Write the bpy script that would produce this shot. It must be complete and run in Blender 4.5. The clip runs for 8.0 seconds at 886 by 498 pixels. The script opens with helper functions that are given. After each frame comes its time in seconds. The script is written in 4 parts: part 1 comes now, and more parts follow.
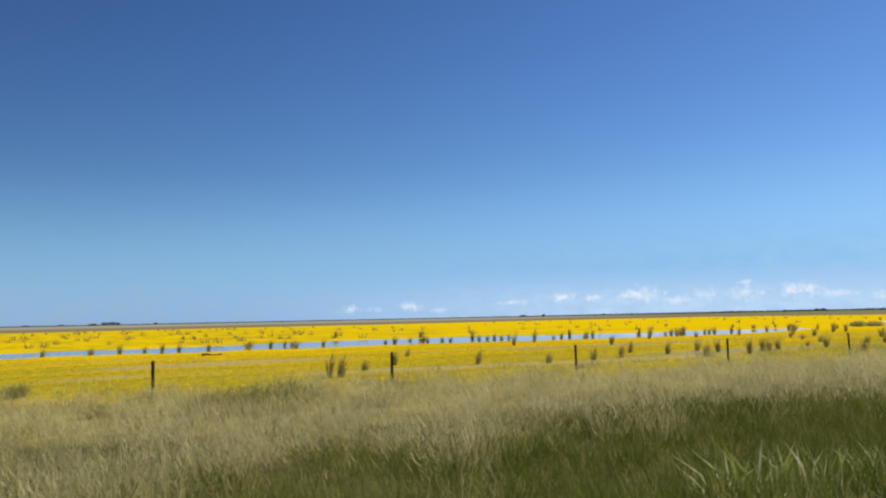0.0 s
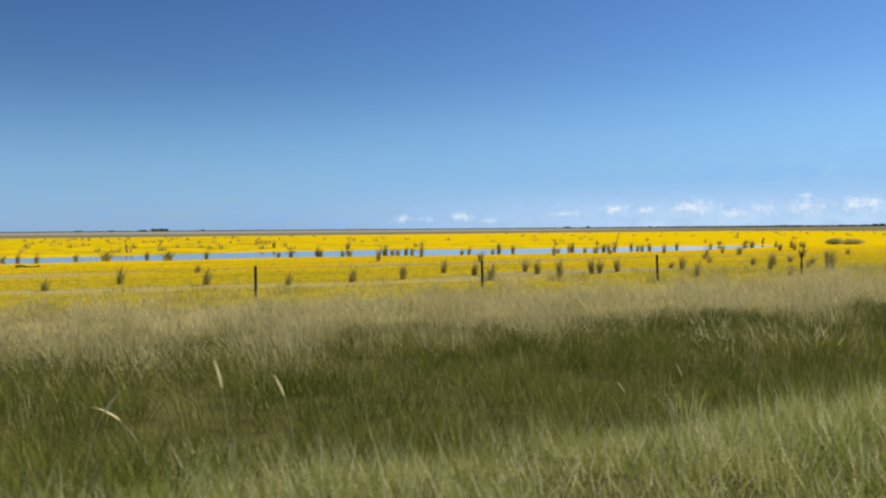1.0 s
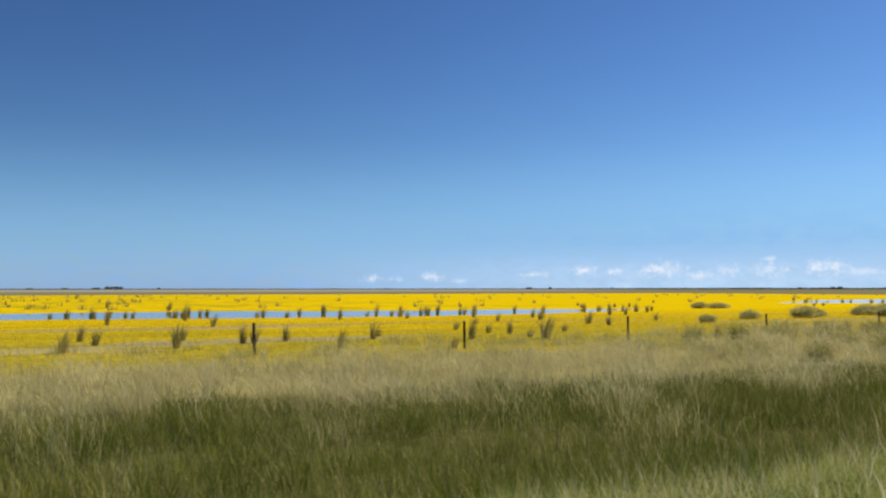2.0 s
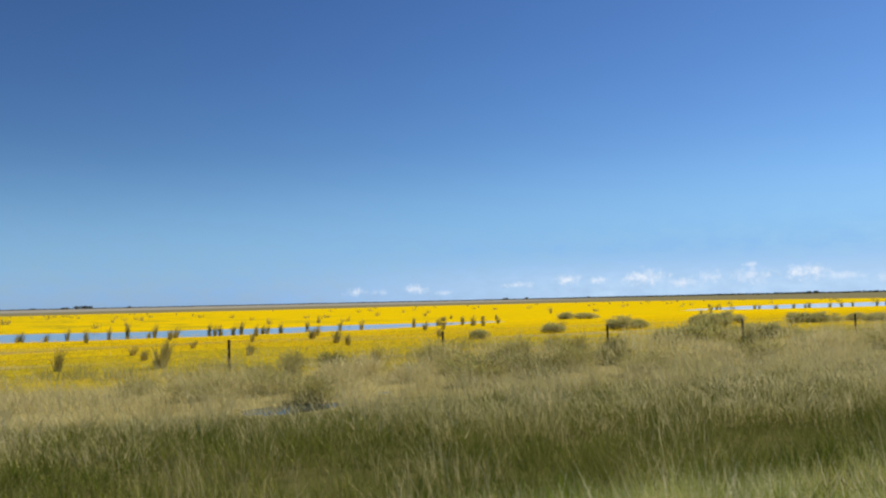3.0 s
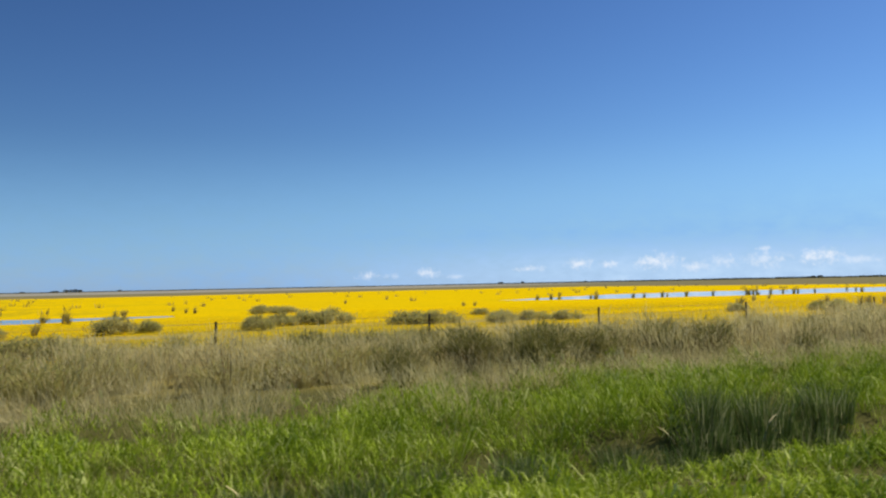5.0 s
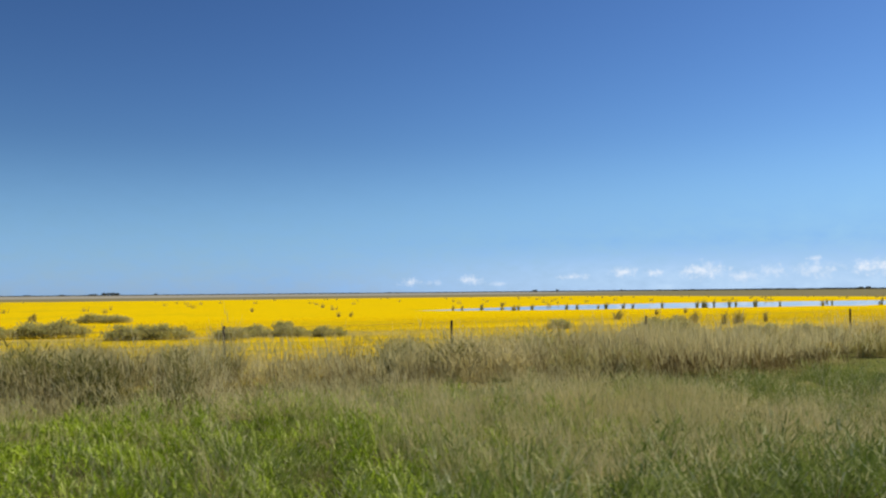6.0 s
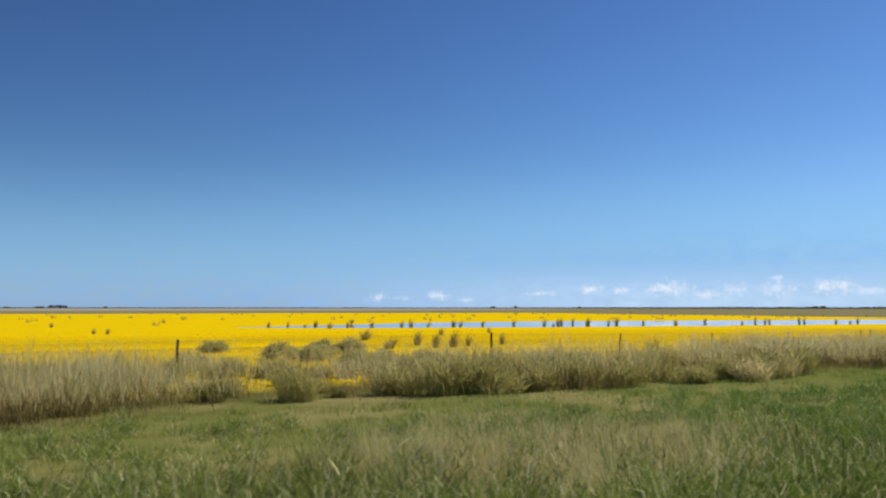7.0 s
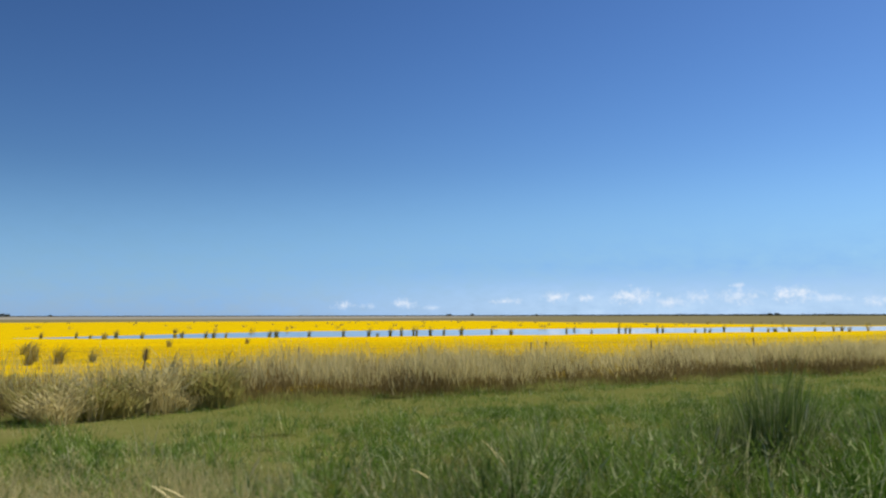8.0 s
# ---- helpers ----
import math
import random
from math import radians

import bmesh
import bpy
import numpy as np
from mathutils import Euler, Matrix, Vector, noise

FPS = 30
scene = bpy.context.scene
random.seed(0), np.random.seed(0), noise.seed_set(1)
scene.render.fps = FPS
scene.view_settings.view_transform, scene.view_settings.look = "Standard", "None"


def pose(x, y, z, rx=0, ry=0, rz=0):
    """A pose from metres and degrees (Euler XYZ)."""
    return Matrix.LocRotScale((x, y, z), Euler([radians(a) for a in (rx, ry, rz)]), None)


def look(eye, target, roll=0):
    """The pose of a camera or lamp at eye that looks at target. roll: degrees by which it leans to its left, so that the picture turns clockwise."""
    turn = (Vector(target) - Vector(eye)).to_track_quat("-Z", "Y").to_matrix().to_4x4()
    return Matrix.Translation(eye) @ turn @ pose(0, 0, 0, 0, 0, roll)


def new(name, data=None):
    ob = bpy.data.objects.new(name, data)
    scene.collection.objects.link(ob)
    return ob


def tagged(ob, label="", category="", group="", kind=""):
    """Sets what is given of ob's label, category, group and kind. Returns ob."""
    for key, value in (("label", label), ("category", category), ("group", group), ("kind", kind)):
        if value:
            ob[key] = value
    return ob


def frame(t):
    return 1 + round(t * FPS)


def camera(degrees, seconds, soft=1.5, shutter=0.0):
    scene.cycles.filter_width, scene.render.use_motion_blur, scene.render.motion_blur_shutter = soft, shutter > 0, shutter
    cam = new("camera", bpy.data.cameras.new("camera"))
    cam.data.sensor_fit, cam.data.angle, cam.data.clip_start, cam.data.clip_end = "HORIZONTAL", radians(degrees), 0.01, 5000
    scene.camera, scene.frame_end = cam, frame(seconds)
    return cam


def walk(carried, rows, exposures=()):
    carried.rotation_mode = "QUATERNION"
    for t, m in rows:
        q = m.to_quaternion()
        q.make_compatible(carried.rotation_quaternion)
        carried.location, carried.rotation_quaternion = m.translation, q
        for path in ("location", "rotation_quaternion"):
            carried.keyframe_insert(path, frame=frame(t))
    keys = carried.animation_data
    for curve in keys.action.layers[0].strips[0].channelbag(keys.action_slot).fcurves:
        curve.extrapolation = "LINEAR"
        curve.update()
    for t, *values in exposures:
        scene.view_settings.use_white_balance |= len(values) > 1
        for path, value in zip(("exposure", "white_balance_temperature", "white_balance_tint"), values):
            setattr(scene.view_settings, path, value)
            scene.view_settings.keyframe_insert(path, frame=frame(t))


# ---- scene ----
# seconds, metres along the road, heading from square-on, tilt, lean
PATH = [
    (0, 4.41, 26.02, 4.86, -1.17),
    (0.1, 6.01, 26.45, 5.25, -1.14),
    (0.2, 7.61, 26.53, 5.39, -1.21),
    (0.3, 9.22, 26.12, 5.22, -1.39),
    (0.4, 10.83, 25.29, 4.43, -1.71),
    (0.5, 12.44, 24.24, 2.94, -1.96),
    (0.6, 14.06, 23.14, 1.10, -2.13),
    (0.8, 17.32, 21.92, -1.70, -1.68),
    (1, 20.59, 22.30, -1.47, -0.44),
    (1.2, 23.88, 23.08, -0.01, 0.61),
    (1.433, 27.74, 23.68, 1.17, 1.10),
    (1.633, 31.08, 24.04, 1.92, 0.93),
    (1.867, 34.98, 24.32, 2.55, 0.36),
    (2.067, 38.36, 24.50, 2.89, -0.21),
    (2.3, 42.32, 24.66, 3.12, -0.64),
    (2.5, 45.73, 24.81, 3.24, -0.80),
    (2.7, 49.17, 24.97, 3.38, -0.90),
    (2.9, 52.62, 25.40, 3.56, -1.11),
    (3.1, 56.10, 25.90, 3.71, -1.35),
    (3.3, 59.59, 26.47, 3.84, -1.61),
    (3.5, 63.11, 26.97, 3.89, -1.82),
    (3.7, 66.65, 27.46, 3.95, -2.05),
    (4, 72.00, 27.56, 3.81, -2.07),
    (4.2, 75.59, 27.65, 3.64, -2.04),
    (4.4, 79.21, 27.26, 3.33, -1.75),
    (4.6, 82.85, 26.13, 3.06, -1.60),
    (4.8, 86.51, 25.43, 2.75, -1.41),
    (5, 90.19, 24.78, 2.50, -1.13),
    (5.2, 93.90, 23.98, 2.38, -0.98),
    (5.433, 98.26, 23.20, 2.39, -0.84),
    (5.633, 102.02, 22.55, 2.55, -0.71),
    (5.867, 106.43, 21.95, 2.84, -0.58),
    (6.067, 110.25, 21.69, 3.13, -0.52),
    (6.3, 114.72, 21.83, 3.44, -0.52),
    (6.4, 116.65, 22.02, 3.56, -0.55),
    (6.5, 118.59, 22.26, 3.69, -0.39),
    (6.6, 120.53, 22.53, 3.80, -0.30),
    (6.7, 122.48, 22.89, 3.88, -0.19),
    (6.8, 124.44, 23.24, 3.99, -0.15),
    (7, 128.37, 24.01, 4.14, 0.03),
    (7.2, 132.32, 24.85, 4.26, 0.01),
    (7.4, 136.30, 25.52, 4.38, 0.11),
    (7.6, 140.31, 26.04, 4.49, 0.08),
    (7.8, 144.34, 26.43, 4.58, -0.03),
    (8, 148.41, 26.43, 4.69, -0.09),
]
EYE_Z = 2.45


def eye_pose(x, heading, tilt, lean):
    a, b = radians(heading), radians(tilt)
    way = Vector((math.sin(a) * math.cos(b), math.cos(a) * math.cos(b), math.sin(b)))
    eye = Vector((x, 0.0, EYE_Z))
    return look(eye, eye + way * 10, lean)


cam = camera(57.63, 8.0, soft=2.2, shutter=0.03)
walk(cam, [(t, eye_pose(x, h, b, l)) for t, x, h, b, l in PATH])

# ---- sky and sun ----
SUN_AZ, SUN_EL = 79.0, 46.0      # degrees from straight out of the window towards the way of travel
EXPOSURE = 0.0
scene.view_settings.exposure = EXPOSURE


class Nodes:
    """Short notation for a node tree."""

    def __init__(self, tree):
        self.t = tree

    def add(self, kind, **sets):
        n = self.t.nodes.new(kind)
        for k, v in sets.items():
            if k == "operation":
                n.operation = v
            elif k == "blend_type":
                n.blend_type = v
            elif k == "data_type":
                n.data_type = v
        return n

    def put(self, sock, v):
        if isinstance(v, bpy.types.NodeSocket):
            self.t.links.new(v, sock)
        elif v is not None:
            sock.default_value = v

    def math(self, op, a, b=None, c=None, clamp=False):
        n = self.add("ShaderNodeMath", operation=op)
        n.use_clamp = clamp
        for s, v in zip(n.inputs, (a, b, c)):
            self.put(s, v)
        return n.outputs[0]

    def mix(self, fac, a, b, blend="MIX"):
        n = self.add("ShaderNodeMix", data_type="RGBA", blend_type=blend)
        self.put(n.inputs[0], fac)
        self.put(n.inputs[6], a if not isinstance(a, tuple) else (*a, 1))
        self.put(n.inputs[7], b if not isinstance(b, tuple) else (*b, 1))
        return n.outputs[2]

    def ramp(self, v, lo, hi):
        n = self.add("ShaderNodeMapRange")
        n.interpolation_type = "SMOOTHSTEP"
        self.put(n.inputs[0], v)
        self.put(n.inputs[1], lo)
        self.put(n.inputs[2], hi)
        return n.outputs[0]

    def noise(self, vec, scale, detail=4.0, rough=0.6):
        n = self.add("ShaderNodeTexNoise")
        self.put(n.inputs["Vector"], vec)
        n.inputs["Scale"].default_value = scale
        n.inputs["Detail"].default_value = detail
        n.inputs["Roughness"].default_value = rough
        return n.outputs[0]

    def stretch(self, vec, sx, sy, sz):
        n = self.add("ShaderNodeVectorMath", operation="MULTIPLY")
        self.put(n.inputs[0], vec)
        n.inputs[1].default_value = (sx, sy, sz)
        return n.outputs[0]


def make_world():
    w = bpy.data.worlds.new("sky")
    scene.world = w
    w.use_nodes = True
    w.node_tree.nodes.clear()
    k = Nodes(w.node_tree)
    sky = k.add("ShaderNodeTexSky")
    sky.sky_type = "NISHITA"
    sky.sun_disc = False
    sky.sun_elevation, sky.sun_rotation = radians(SUN_EL), radians(SUN_AZ)
    sky.air_density, sky.dust_density, sky.ozone_density = 1.0, 0.2, 5.0
    geo = k.add("ShaderNodeTexCoord")
    way = geo.outputs["Generated"]
    sep = k.add("ShaderNodeSeparateXYZ")
    k.put(sep.inputs[0], way)
    az = k.math("MULTIPLY", k.math("ARCTAN2", sep.outputs[0], sep.outputs[1]), 57.2958)
    el = k.math("MULTIPLY", k.math("ARCSINE", sep.outputs[2]), 57.2958)
    fine = k.noise(way, 130.0, 7.0, 0.64)
    wisp = k.noise(k.stretch(way, 1, 1, 2.2), 34.0, 5.0, 0.6)
    # low fair-weather clouds: heading, height, half width, half height (degrees), strength
    total = 0.0
    for a, e, wa, we, s in CLOUDS:
        da = k.math("DIVIDE", k.math("SUBTRACT", az, a), wa * 1.2)
        de = k.math("DIVIDE", k.math("SUBTRACT", el, e - 0.28), we)
        r = k.math("SQRT", k.math("ADD", k.math("MULTIPLY", da, da), k.math("MULTIPLY", de, de)))
        m = k.math("SUBTRACT", 1.0, r)
        m = k.math("ADD", m, k.math("MULTIPLY", k.math("SUBTRACT", fine, 0.5), 3.2))
        m = k.math("MULTIPLY", k.ramp(m, -0.1, 1.55), s * 0.97)
        total = m if total == 0.0 else k.math("MAXIMUM", total, m)
    # thin haze low over the land, thicker towards the sun
    haze = k.math("MULTIPLY", k.ramp(el, 11.0, 0.0), k.math("ADD", 0.66, k.math("MULTIPLY", k.ramp(az, -5.0, 45.0), 0.28)))
    haze = k.math("MULTIPLY", haze, k.math("ADD", 0.65, k.math("MULTIPLY", wisp, 0.6)))
    low = k.math("MULTIPLY", k.ramp(el, 3.6, 0.3), k.math("MULTIPLY", k.ramp(az, 8.0, 40.0), k.math("MULTIPLY", wisp, 1.1)))
    above = k.ramp(el, -0.2, 0.1)
    cover = k.math("MULTIPLY", total, above)
    deep = k.add("ShaderNodeGamma")
    k.put(deep.inputs[0], k.mix(1.0, sky.outputs[0], SKY_TINT, "MULTIPLY"))
    deep.inputs[1].default_value = 1.5
    col = k.mix(haze, deep.outputs[0], HAZE)
    col = k.mix(low, col, LOW_HAZE)
    col = k.mix(cover, col, CLOUD)
    bg = k.add("ShaderNodeBackground")
    k.put(bg.inputs[0], col)
    bg.inputs[1].default_value = SKY_STRENGTH
    out = k.add("ShaderNodeOutputWorld")
    k.put(out.inputs[0], bg.outputs[0])


SKY_STRENGTH = 0.10
SKY_TINT = (0.451, 0.471, 0.482)
HAZE, LOW_HAZE, CLOUD = (2.2, 4.65, 8.8), (6.2, 7.9, 9.6), (9.2, 9.5, 10.1)
CLOUDS = [
    (19.4, 0.95, 0.7, 0.35, 0.75), (21.3, 0.9, 0.6, 0.22, 0.5), (23.8, 1.1, 0.9, 0.36, 0.8), (25.6, 0.8, 0.7, 0.2, 0.5),
    (30.9, 1.25, 1.0, 0.24, 0.7), (34.4, 1.55, 0.9, 0.42, 0.85), (36.4, 1.45, 0.8, 0.3, 0.75), (39.7, 1.55, 1.5, 0.6, 0.85),
    (42.1, 1.15, 1.3, 0.42, 0.6), (44.0, 1.5, 0.8, 0.5, 0.6), (46.5, 2.25, 0.45, 0.22, 0.8), (46.6, 1.5, 1.4, 0.6, 0.65),
    (49.3, 1.65, 0.7, 0.6, 0.85), (50.3, 1.6, 0.9, 0.55, 0.85), (52.2, 1.3, 1.3, 0.35, 0.5), (55.5, 1.1, 1.6, 0.4, 0.6),
]
make_world()
sun = new("sun", bpy.data.lights.new("sun", "SUN"))
sun.data.energy, sun.data.angle, sun.data.color = 5.0, radians(0.53), (1.0, 0.93, 0.81)
toward = Vector((math.sin(radians(SUN_AZ)) * math.cos(radians(SUN_EL)), math.cos(radians(SUN_AZ)) * math.cos(radians(SUN_EL)), math.sin(radians(SUN_EL))))
sun.matrix_basis = look(Vector((75, 20, 60)) + toward * 50, Vector((75, 20, 60)))


# ---- materials ----
def material(name, build, rough=0.85, spec=0.2, translucent=0.0):
    m = bpy.data.materials.new(name)
    m.use_nodes = True
    k = Nodes(m.node_tree)
    b = m.node_tree.nodes["Principled BSDF"]
    geo = k.add("ShaderNodeNewGeometry")
    col, height = build(k, geo.outputs["Position"], geo.outputs["Random Per Island"])
    k.put(b.inputs["Base Color"], col if not isinstance(col, tuple) else (*col, 1))
    b.inputs["Roughness"].default_value = rough
    b.inputs["Specular IOR Level"].default_value = spec
    if height is not None:
        bump = k.add("ShaderNodeBump")
        bump.inputs["Strength"].default_value = 0.6
        bump.inputs["Distance"].default_value = 0.05
        k.put(bump.inputs["Height"], height)
        k.put(b.inputs["Normal"], bump.outputs[0])
    if translucent:
        tr = k.add("ShaderNodeBsdfTranslucent")
        k.put(tr.inputs[0], col if not isinstance(col, tuple) else (*col, 1))
        mx = k.add("ShaderNodeMixShader")
        mx.inputs[0].default_value = translucent
        k.put(mx.inputs[1], b.outputs[0])
        k.put(mx.inputs[2], tr.outputs[0])
        k.put(m.node_tree.nodes["Material Output"].inputs[0], mx.outputs[0])
    return m


def blend_grass(c1, c2, c3, scale=0.35, bias=0.5):
    """Blade colours: patches between c1 and c2, single blades of c3."""
    def build(k, pos, rnd):
        patch = k.ramp(k.noise(pos, scale, 3.0), bias - 0.16, bias + 0.16)
        each = k.math("FRACT", k.math("MULTIPLY", rnd, 7.31))
        f = k.math("ADD", k.math("MULTIPLY", patch, 0.75), k.math("MULTIPLY", each, 0.25))
        col = k.mix(f, c1, c2)
        odd = k.ramp(rnd, 0.72, 0.95)
        return k.mix(odd, col, c3), None
    return build


def bank_grass(k, pos, rnd):
    """Olive weeds that give way to greener ones further along the road."""
    sep = k.add("ShaderNodeSeparateXYZ")
    k.put(sep.inputs[0], pos)
    # pale dry blades also paint in sun glints, darker first colours the shaded gaps
    olive, _ = blend_grass((0.115, 0.175, 0.026), (0.30, 0.35, 0.078), (0.66, 0.64, 0.34), 1.0)(k, pos, rnd)
    green, _ = blend_grass((0.07, 0.155, 0.018), (0.235, 0.35, 0.055), (0.62, 0.65, 0.34), 1.2)(k, pos, rnd)
    return k.mix(k.ramp(sep.outputs[0], 132.0, 146.0), olive, green), None


def ground_colour(k, pos, rnd):
    sep = k.add("ShaderNodeSeparateXYZ")
    k.put(sep.inputs[0], pos)
    x, y = sep.outputs[0], sep.outputs[1]
    soil = k.mix(k.noise(pos, 3.0, 5.0), (0.06, 0.065, 0.018), (0.14, 0.13, 0.045))
    turf = k.mix(k.noise(pos, 4.0, 5.0, 0.7), (0.09, 0.105, 0.024), (0.20, 0.205, 0.06))
    turf = k.mix(k.math("MULTIPLY", k.ramp(k.noise(pos, 0.3, 4.0, 0.6), 0.42, 0.62), k.math("MULTIPLY", k.ramp(x, 156.0, 138.0), 0.7)), turf, (0.28, 0.235, 0.10))
    soil = k.mix(k.math("MULTIPLY", k.ramp(x, 106.0, 118.0), k.math("MULTIPLY", k.ramp(y, 10.5, 13.0), k.ramp(k.math("SUBTRACT", y, k.math("MULTIPLY", k.ramp(x, 128.0, 154.0), 4.8)), 22.0, 20.0))), soil, turf)
    flower_fine = k.noise(k.stretch(pos, 1.0, 1.0, 0.0), 2.2, 6.0, 0.7)
    streak = k.noise(k.stretch(pos, 0.03, 0.16, 0.0), 1.0, 3.0, 0.5)
    yellow = k.mix(k.ramp(flower_fine, 0.3, 0.62), (0.58, 0.395, 0.003), (0.78, 0.535, 0.003))
    sparse = k.mix(k.ramp(flower_fine, 0.42, 0.6), (0.40, 0.30, 0.012), (0.72, 0.47, 0.003))
    damp = k.mix(k.ramp(flower_fine, 0.4, 0.65), (0.36, 0.30, 0.15), (0.50, 0.39, 0.05))
    # nearer than the water the carpet is open and streaked, beyond it is dense
    near = k.ramp(y, 76.0, 58.0)
    bare = k.math("MULTIPLY", k.ramp(streak, 0.53, 0.63), k.math("MULTIPLY", k.ramp(y, 66.0, 46.0), k.ramp(x, 140.0, 112.0)))
    field = k.mix(near, yellow, k.mix(k.ramp(streak, 0.30, 0.52), yellow, sparse))
    olive = k.mix(k.ramp(flower_fine, 0.38, 0.62), (0.25, 0.22, 0.02), (0.54, 0.385, 0.008))
    dull = k.math("MULTIPLY", k.ramp(y, 58.0, 34.0), k.ramp(x, 122.0, 92.0))
    field = k.mix(dull, field, olive)
    field = k.mix(bare, field, damp)
    # two bare strips of grey-brown mud among the flowers
    wander = k.math("ADD", y, k.math("MULTIPLY", streak, 7.0))
    for middle, wide in ((41.0, 1.9), (54.5, 2.4)):
        strip = k.math("MULTIPLY", k.ramp(wander, middle - wide, middle - 0.4 * wide), k.ramp(wander, middle + wide, middle + 0.4 * wide))
        strip = k.math("MULTIPLY", strip, k.math("MULTIPLY", k.ramp(x, 32.0, 38.0), k.ramp(x, 58.0, 49.0)))
        field = k.mix(k.math("MULTIPLY", strip, 0.85), field, k.mix(k.ramp(flower_fine, 0.4, 0.65), (0.31, 0.265, 0.18), (0.44, 0.36, 0.12)))
    # greener patches thin the flowers, above all near the start of the road
    moss = k.ramp(k.noise(k.stretch(pos, 0.09, 0.16, 0.0), 1.0, 6.0, 0.72), 0.47, 0.62)
    mossy = k.mix(k.ramp(flower_fine, 0.36, 0.64), (0.24, 0.22, 0.02), (0.50, 0.37, 0.01))
    field = k.mix(k.math("MULTIPLY", moss, k.math("ADD", k.math("ADD", 0.12, k.math("MULTIPLY", k.math("MULTIPLY", k.ramp(y, 62.0, 44.0), k.ramp(x, 160.0, 130.0)), 0.35)), k.math("MULTIPLY", k.ramp(x, 120.0, 30.0), 0.65))), field, mossy)
    far_moss = k.ramp(k.noise(k.stretch(pos, 0.17, 0.045, 0.0), 1.0, 5.0, 0.7), 0.50, 0.60)
    field = k.mix(k.math("MULTIPLY", k.math("MULTIPLY", far_moss, k.ramp(y, 84.0, 96.0)), k.math("ADD", 0.10, k.math("MULTIPLY", k.ramp(x, 130.0, 40.0), 0.6))), field, mossy)
    edge = k.math("MULTIPLY", k.math("SUBTRACT", k.noise(k.stretch(pos, 0.02, 0.02, 0.0), 1.0, 4.0), 0.5), 60.0)
    far_y = k.ramp(k.math("ADD", y, edge), 318.0, 330.0)
    far_x = k.math("MULTIPLY", k.ramp(k.math("ADD", x, edge), 300.0, 316.0), k.ramp(y, 112.0, 122.0))
    out = k.math("MAXIMUM", far_y, far_x)
    scrub = k.mix(k.noise(k.stretch(pos, 0.05, 0.05, 0.0), 1.0, 6.0, 0.7), (0.14, 0.125, 0.06), (0.27, 0.24, 0.125))
    pale = k.mix(k.noise(k.stretch(pos, 0.004, 0.012, 0.0), 1.0, 5.0), (0.26, 0.25, 0.19), (0.36, 0.33, 0.27))
    pale_zone = k.math("MULTIPLY", k.ramp(k.math("ADD", y, k.math("MULTIPLY", edge, 2.0)), 520.0, 640.0), k.ramp(k.math("DIVIDE", x, k.math("MAXIMUM", y, 1.0)), 0.95, 0.55))
    pale_zone = k.math("MULTIPLY", pale_zone, k.ramp(y, 2100.0, 1500.0))
    distant = k.mix(pale_zone, scrub, pale)
    col = k.mix(out, field, distant)
    sandy = k.mix(flower_fine, (0.27, 0.23, 0.085), (0.42, 0.35, 0.14))
    rim = k.math("ADD", y, k.math("MULTIPLY", streak, 8.0))
    col = k.mix(k.math("MULTIPLY", k.ramp(rim, 33.0, 29.0), k.ramp(x, 112.0, 84.0)), col, sandy)
    inland = k.math("SUBTRACT", rim, k.math("ADD", k.math("MULTIPLY", k.ramp(x, 96.0, 116.0), 4.5), k.math("MULTIPLY", k.ramp(x, 128.0, 154.0), 4.0)))
    col = k.mix(k.ramp(inland, 25.0, 21.0), col, soil)
    return col, k.noise(pos, 9.0, 4.0)


MAT_GROUND = material("marsh_ground", ground_colour, 1.0, 0.0)
MAT_VERGE = material("verge_grass", blend_grass((0.18, 0.245, 0.026), (0.55, 0.53, 0.165), (0.90, 0.83, 0.53), 1.6), 0.85, 0.01, 0.4)
MAT_DITCH = material("ditch_grass", blend_grass((0.085, 0.124, 0.010), (0.25, 0.255, 0.046), (0.44, 0.39, 0.14), 0.45), 0.85, 0.0, 0.25)
MAT_STRAW = material("dry_grass", blend_grass((0.49, 0.44, 0.18), (0.72, 0.625, 0.34), (0.42, 0.37, 0.13), 0.5), 0.8, 0.05, 0.4)
MAT_PLUME = material("pale_plume", blend_grass((0.58, 0.505, 0.235), (0.70, 0.615, 0.32), (0.46, 0.405, 0.16), 0.3), 0.8, 0.05, 0.45)
MAT_PALE = material("pale_stalk", blend_grass((0.66, 0.58, 0.28), (0.84, 0.74, 0.42), (0.44, 0.45, 0.15), 0.8), 0.8, 0.05, 0.3)
MAT_STALKS = material("seed_stalk", blend_grass((0.46, 0.43, 0.26), (0.56, 0.51, 0.34), (0.30, 0.32, 0.14), 0.5), 0.7, 0.2, 0.2)
MAT_LUSH = material("lush_grass", blend_grass((0.15, 0.235, 0.013), (0.41, 0.515, 0.040), (0.62, 0.66, 0.22), 1.1), 0.8, 0.02, 0.16)
MAT_WEED = material("weedy_grass", bank_grass, 0.8, 0.03, 0.28)
MAT_TALL = material("tall_weed", blend_grass((0.09, 0.12, 0.018), (0.25, 0.27, 0.058), (0.70, 0.65, 0.36), 1.0), 0.8, 0.04, 0.3)
MAT_REED = material("brown_reed", blend_grass((0.16, 0.115, 0.044), (0.26, 0.195, 0.078), (0.42, 0.34, 0.165), 0.3), 0.8, 0.1, 0.3)
MAT_BUSH = material("bush_grass", blend_grass((0.15, 0.15, 0.036), (0.28, 0.265, 0.08), (0.42, 0.36, 0.15), 0.7), 0.8, 0.05, 0.3)
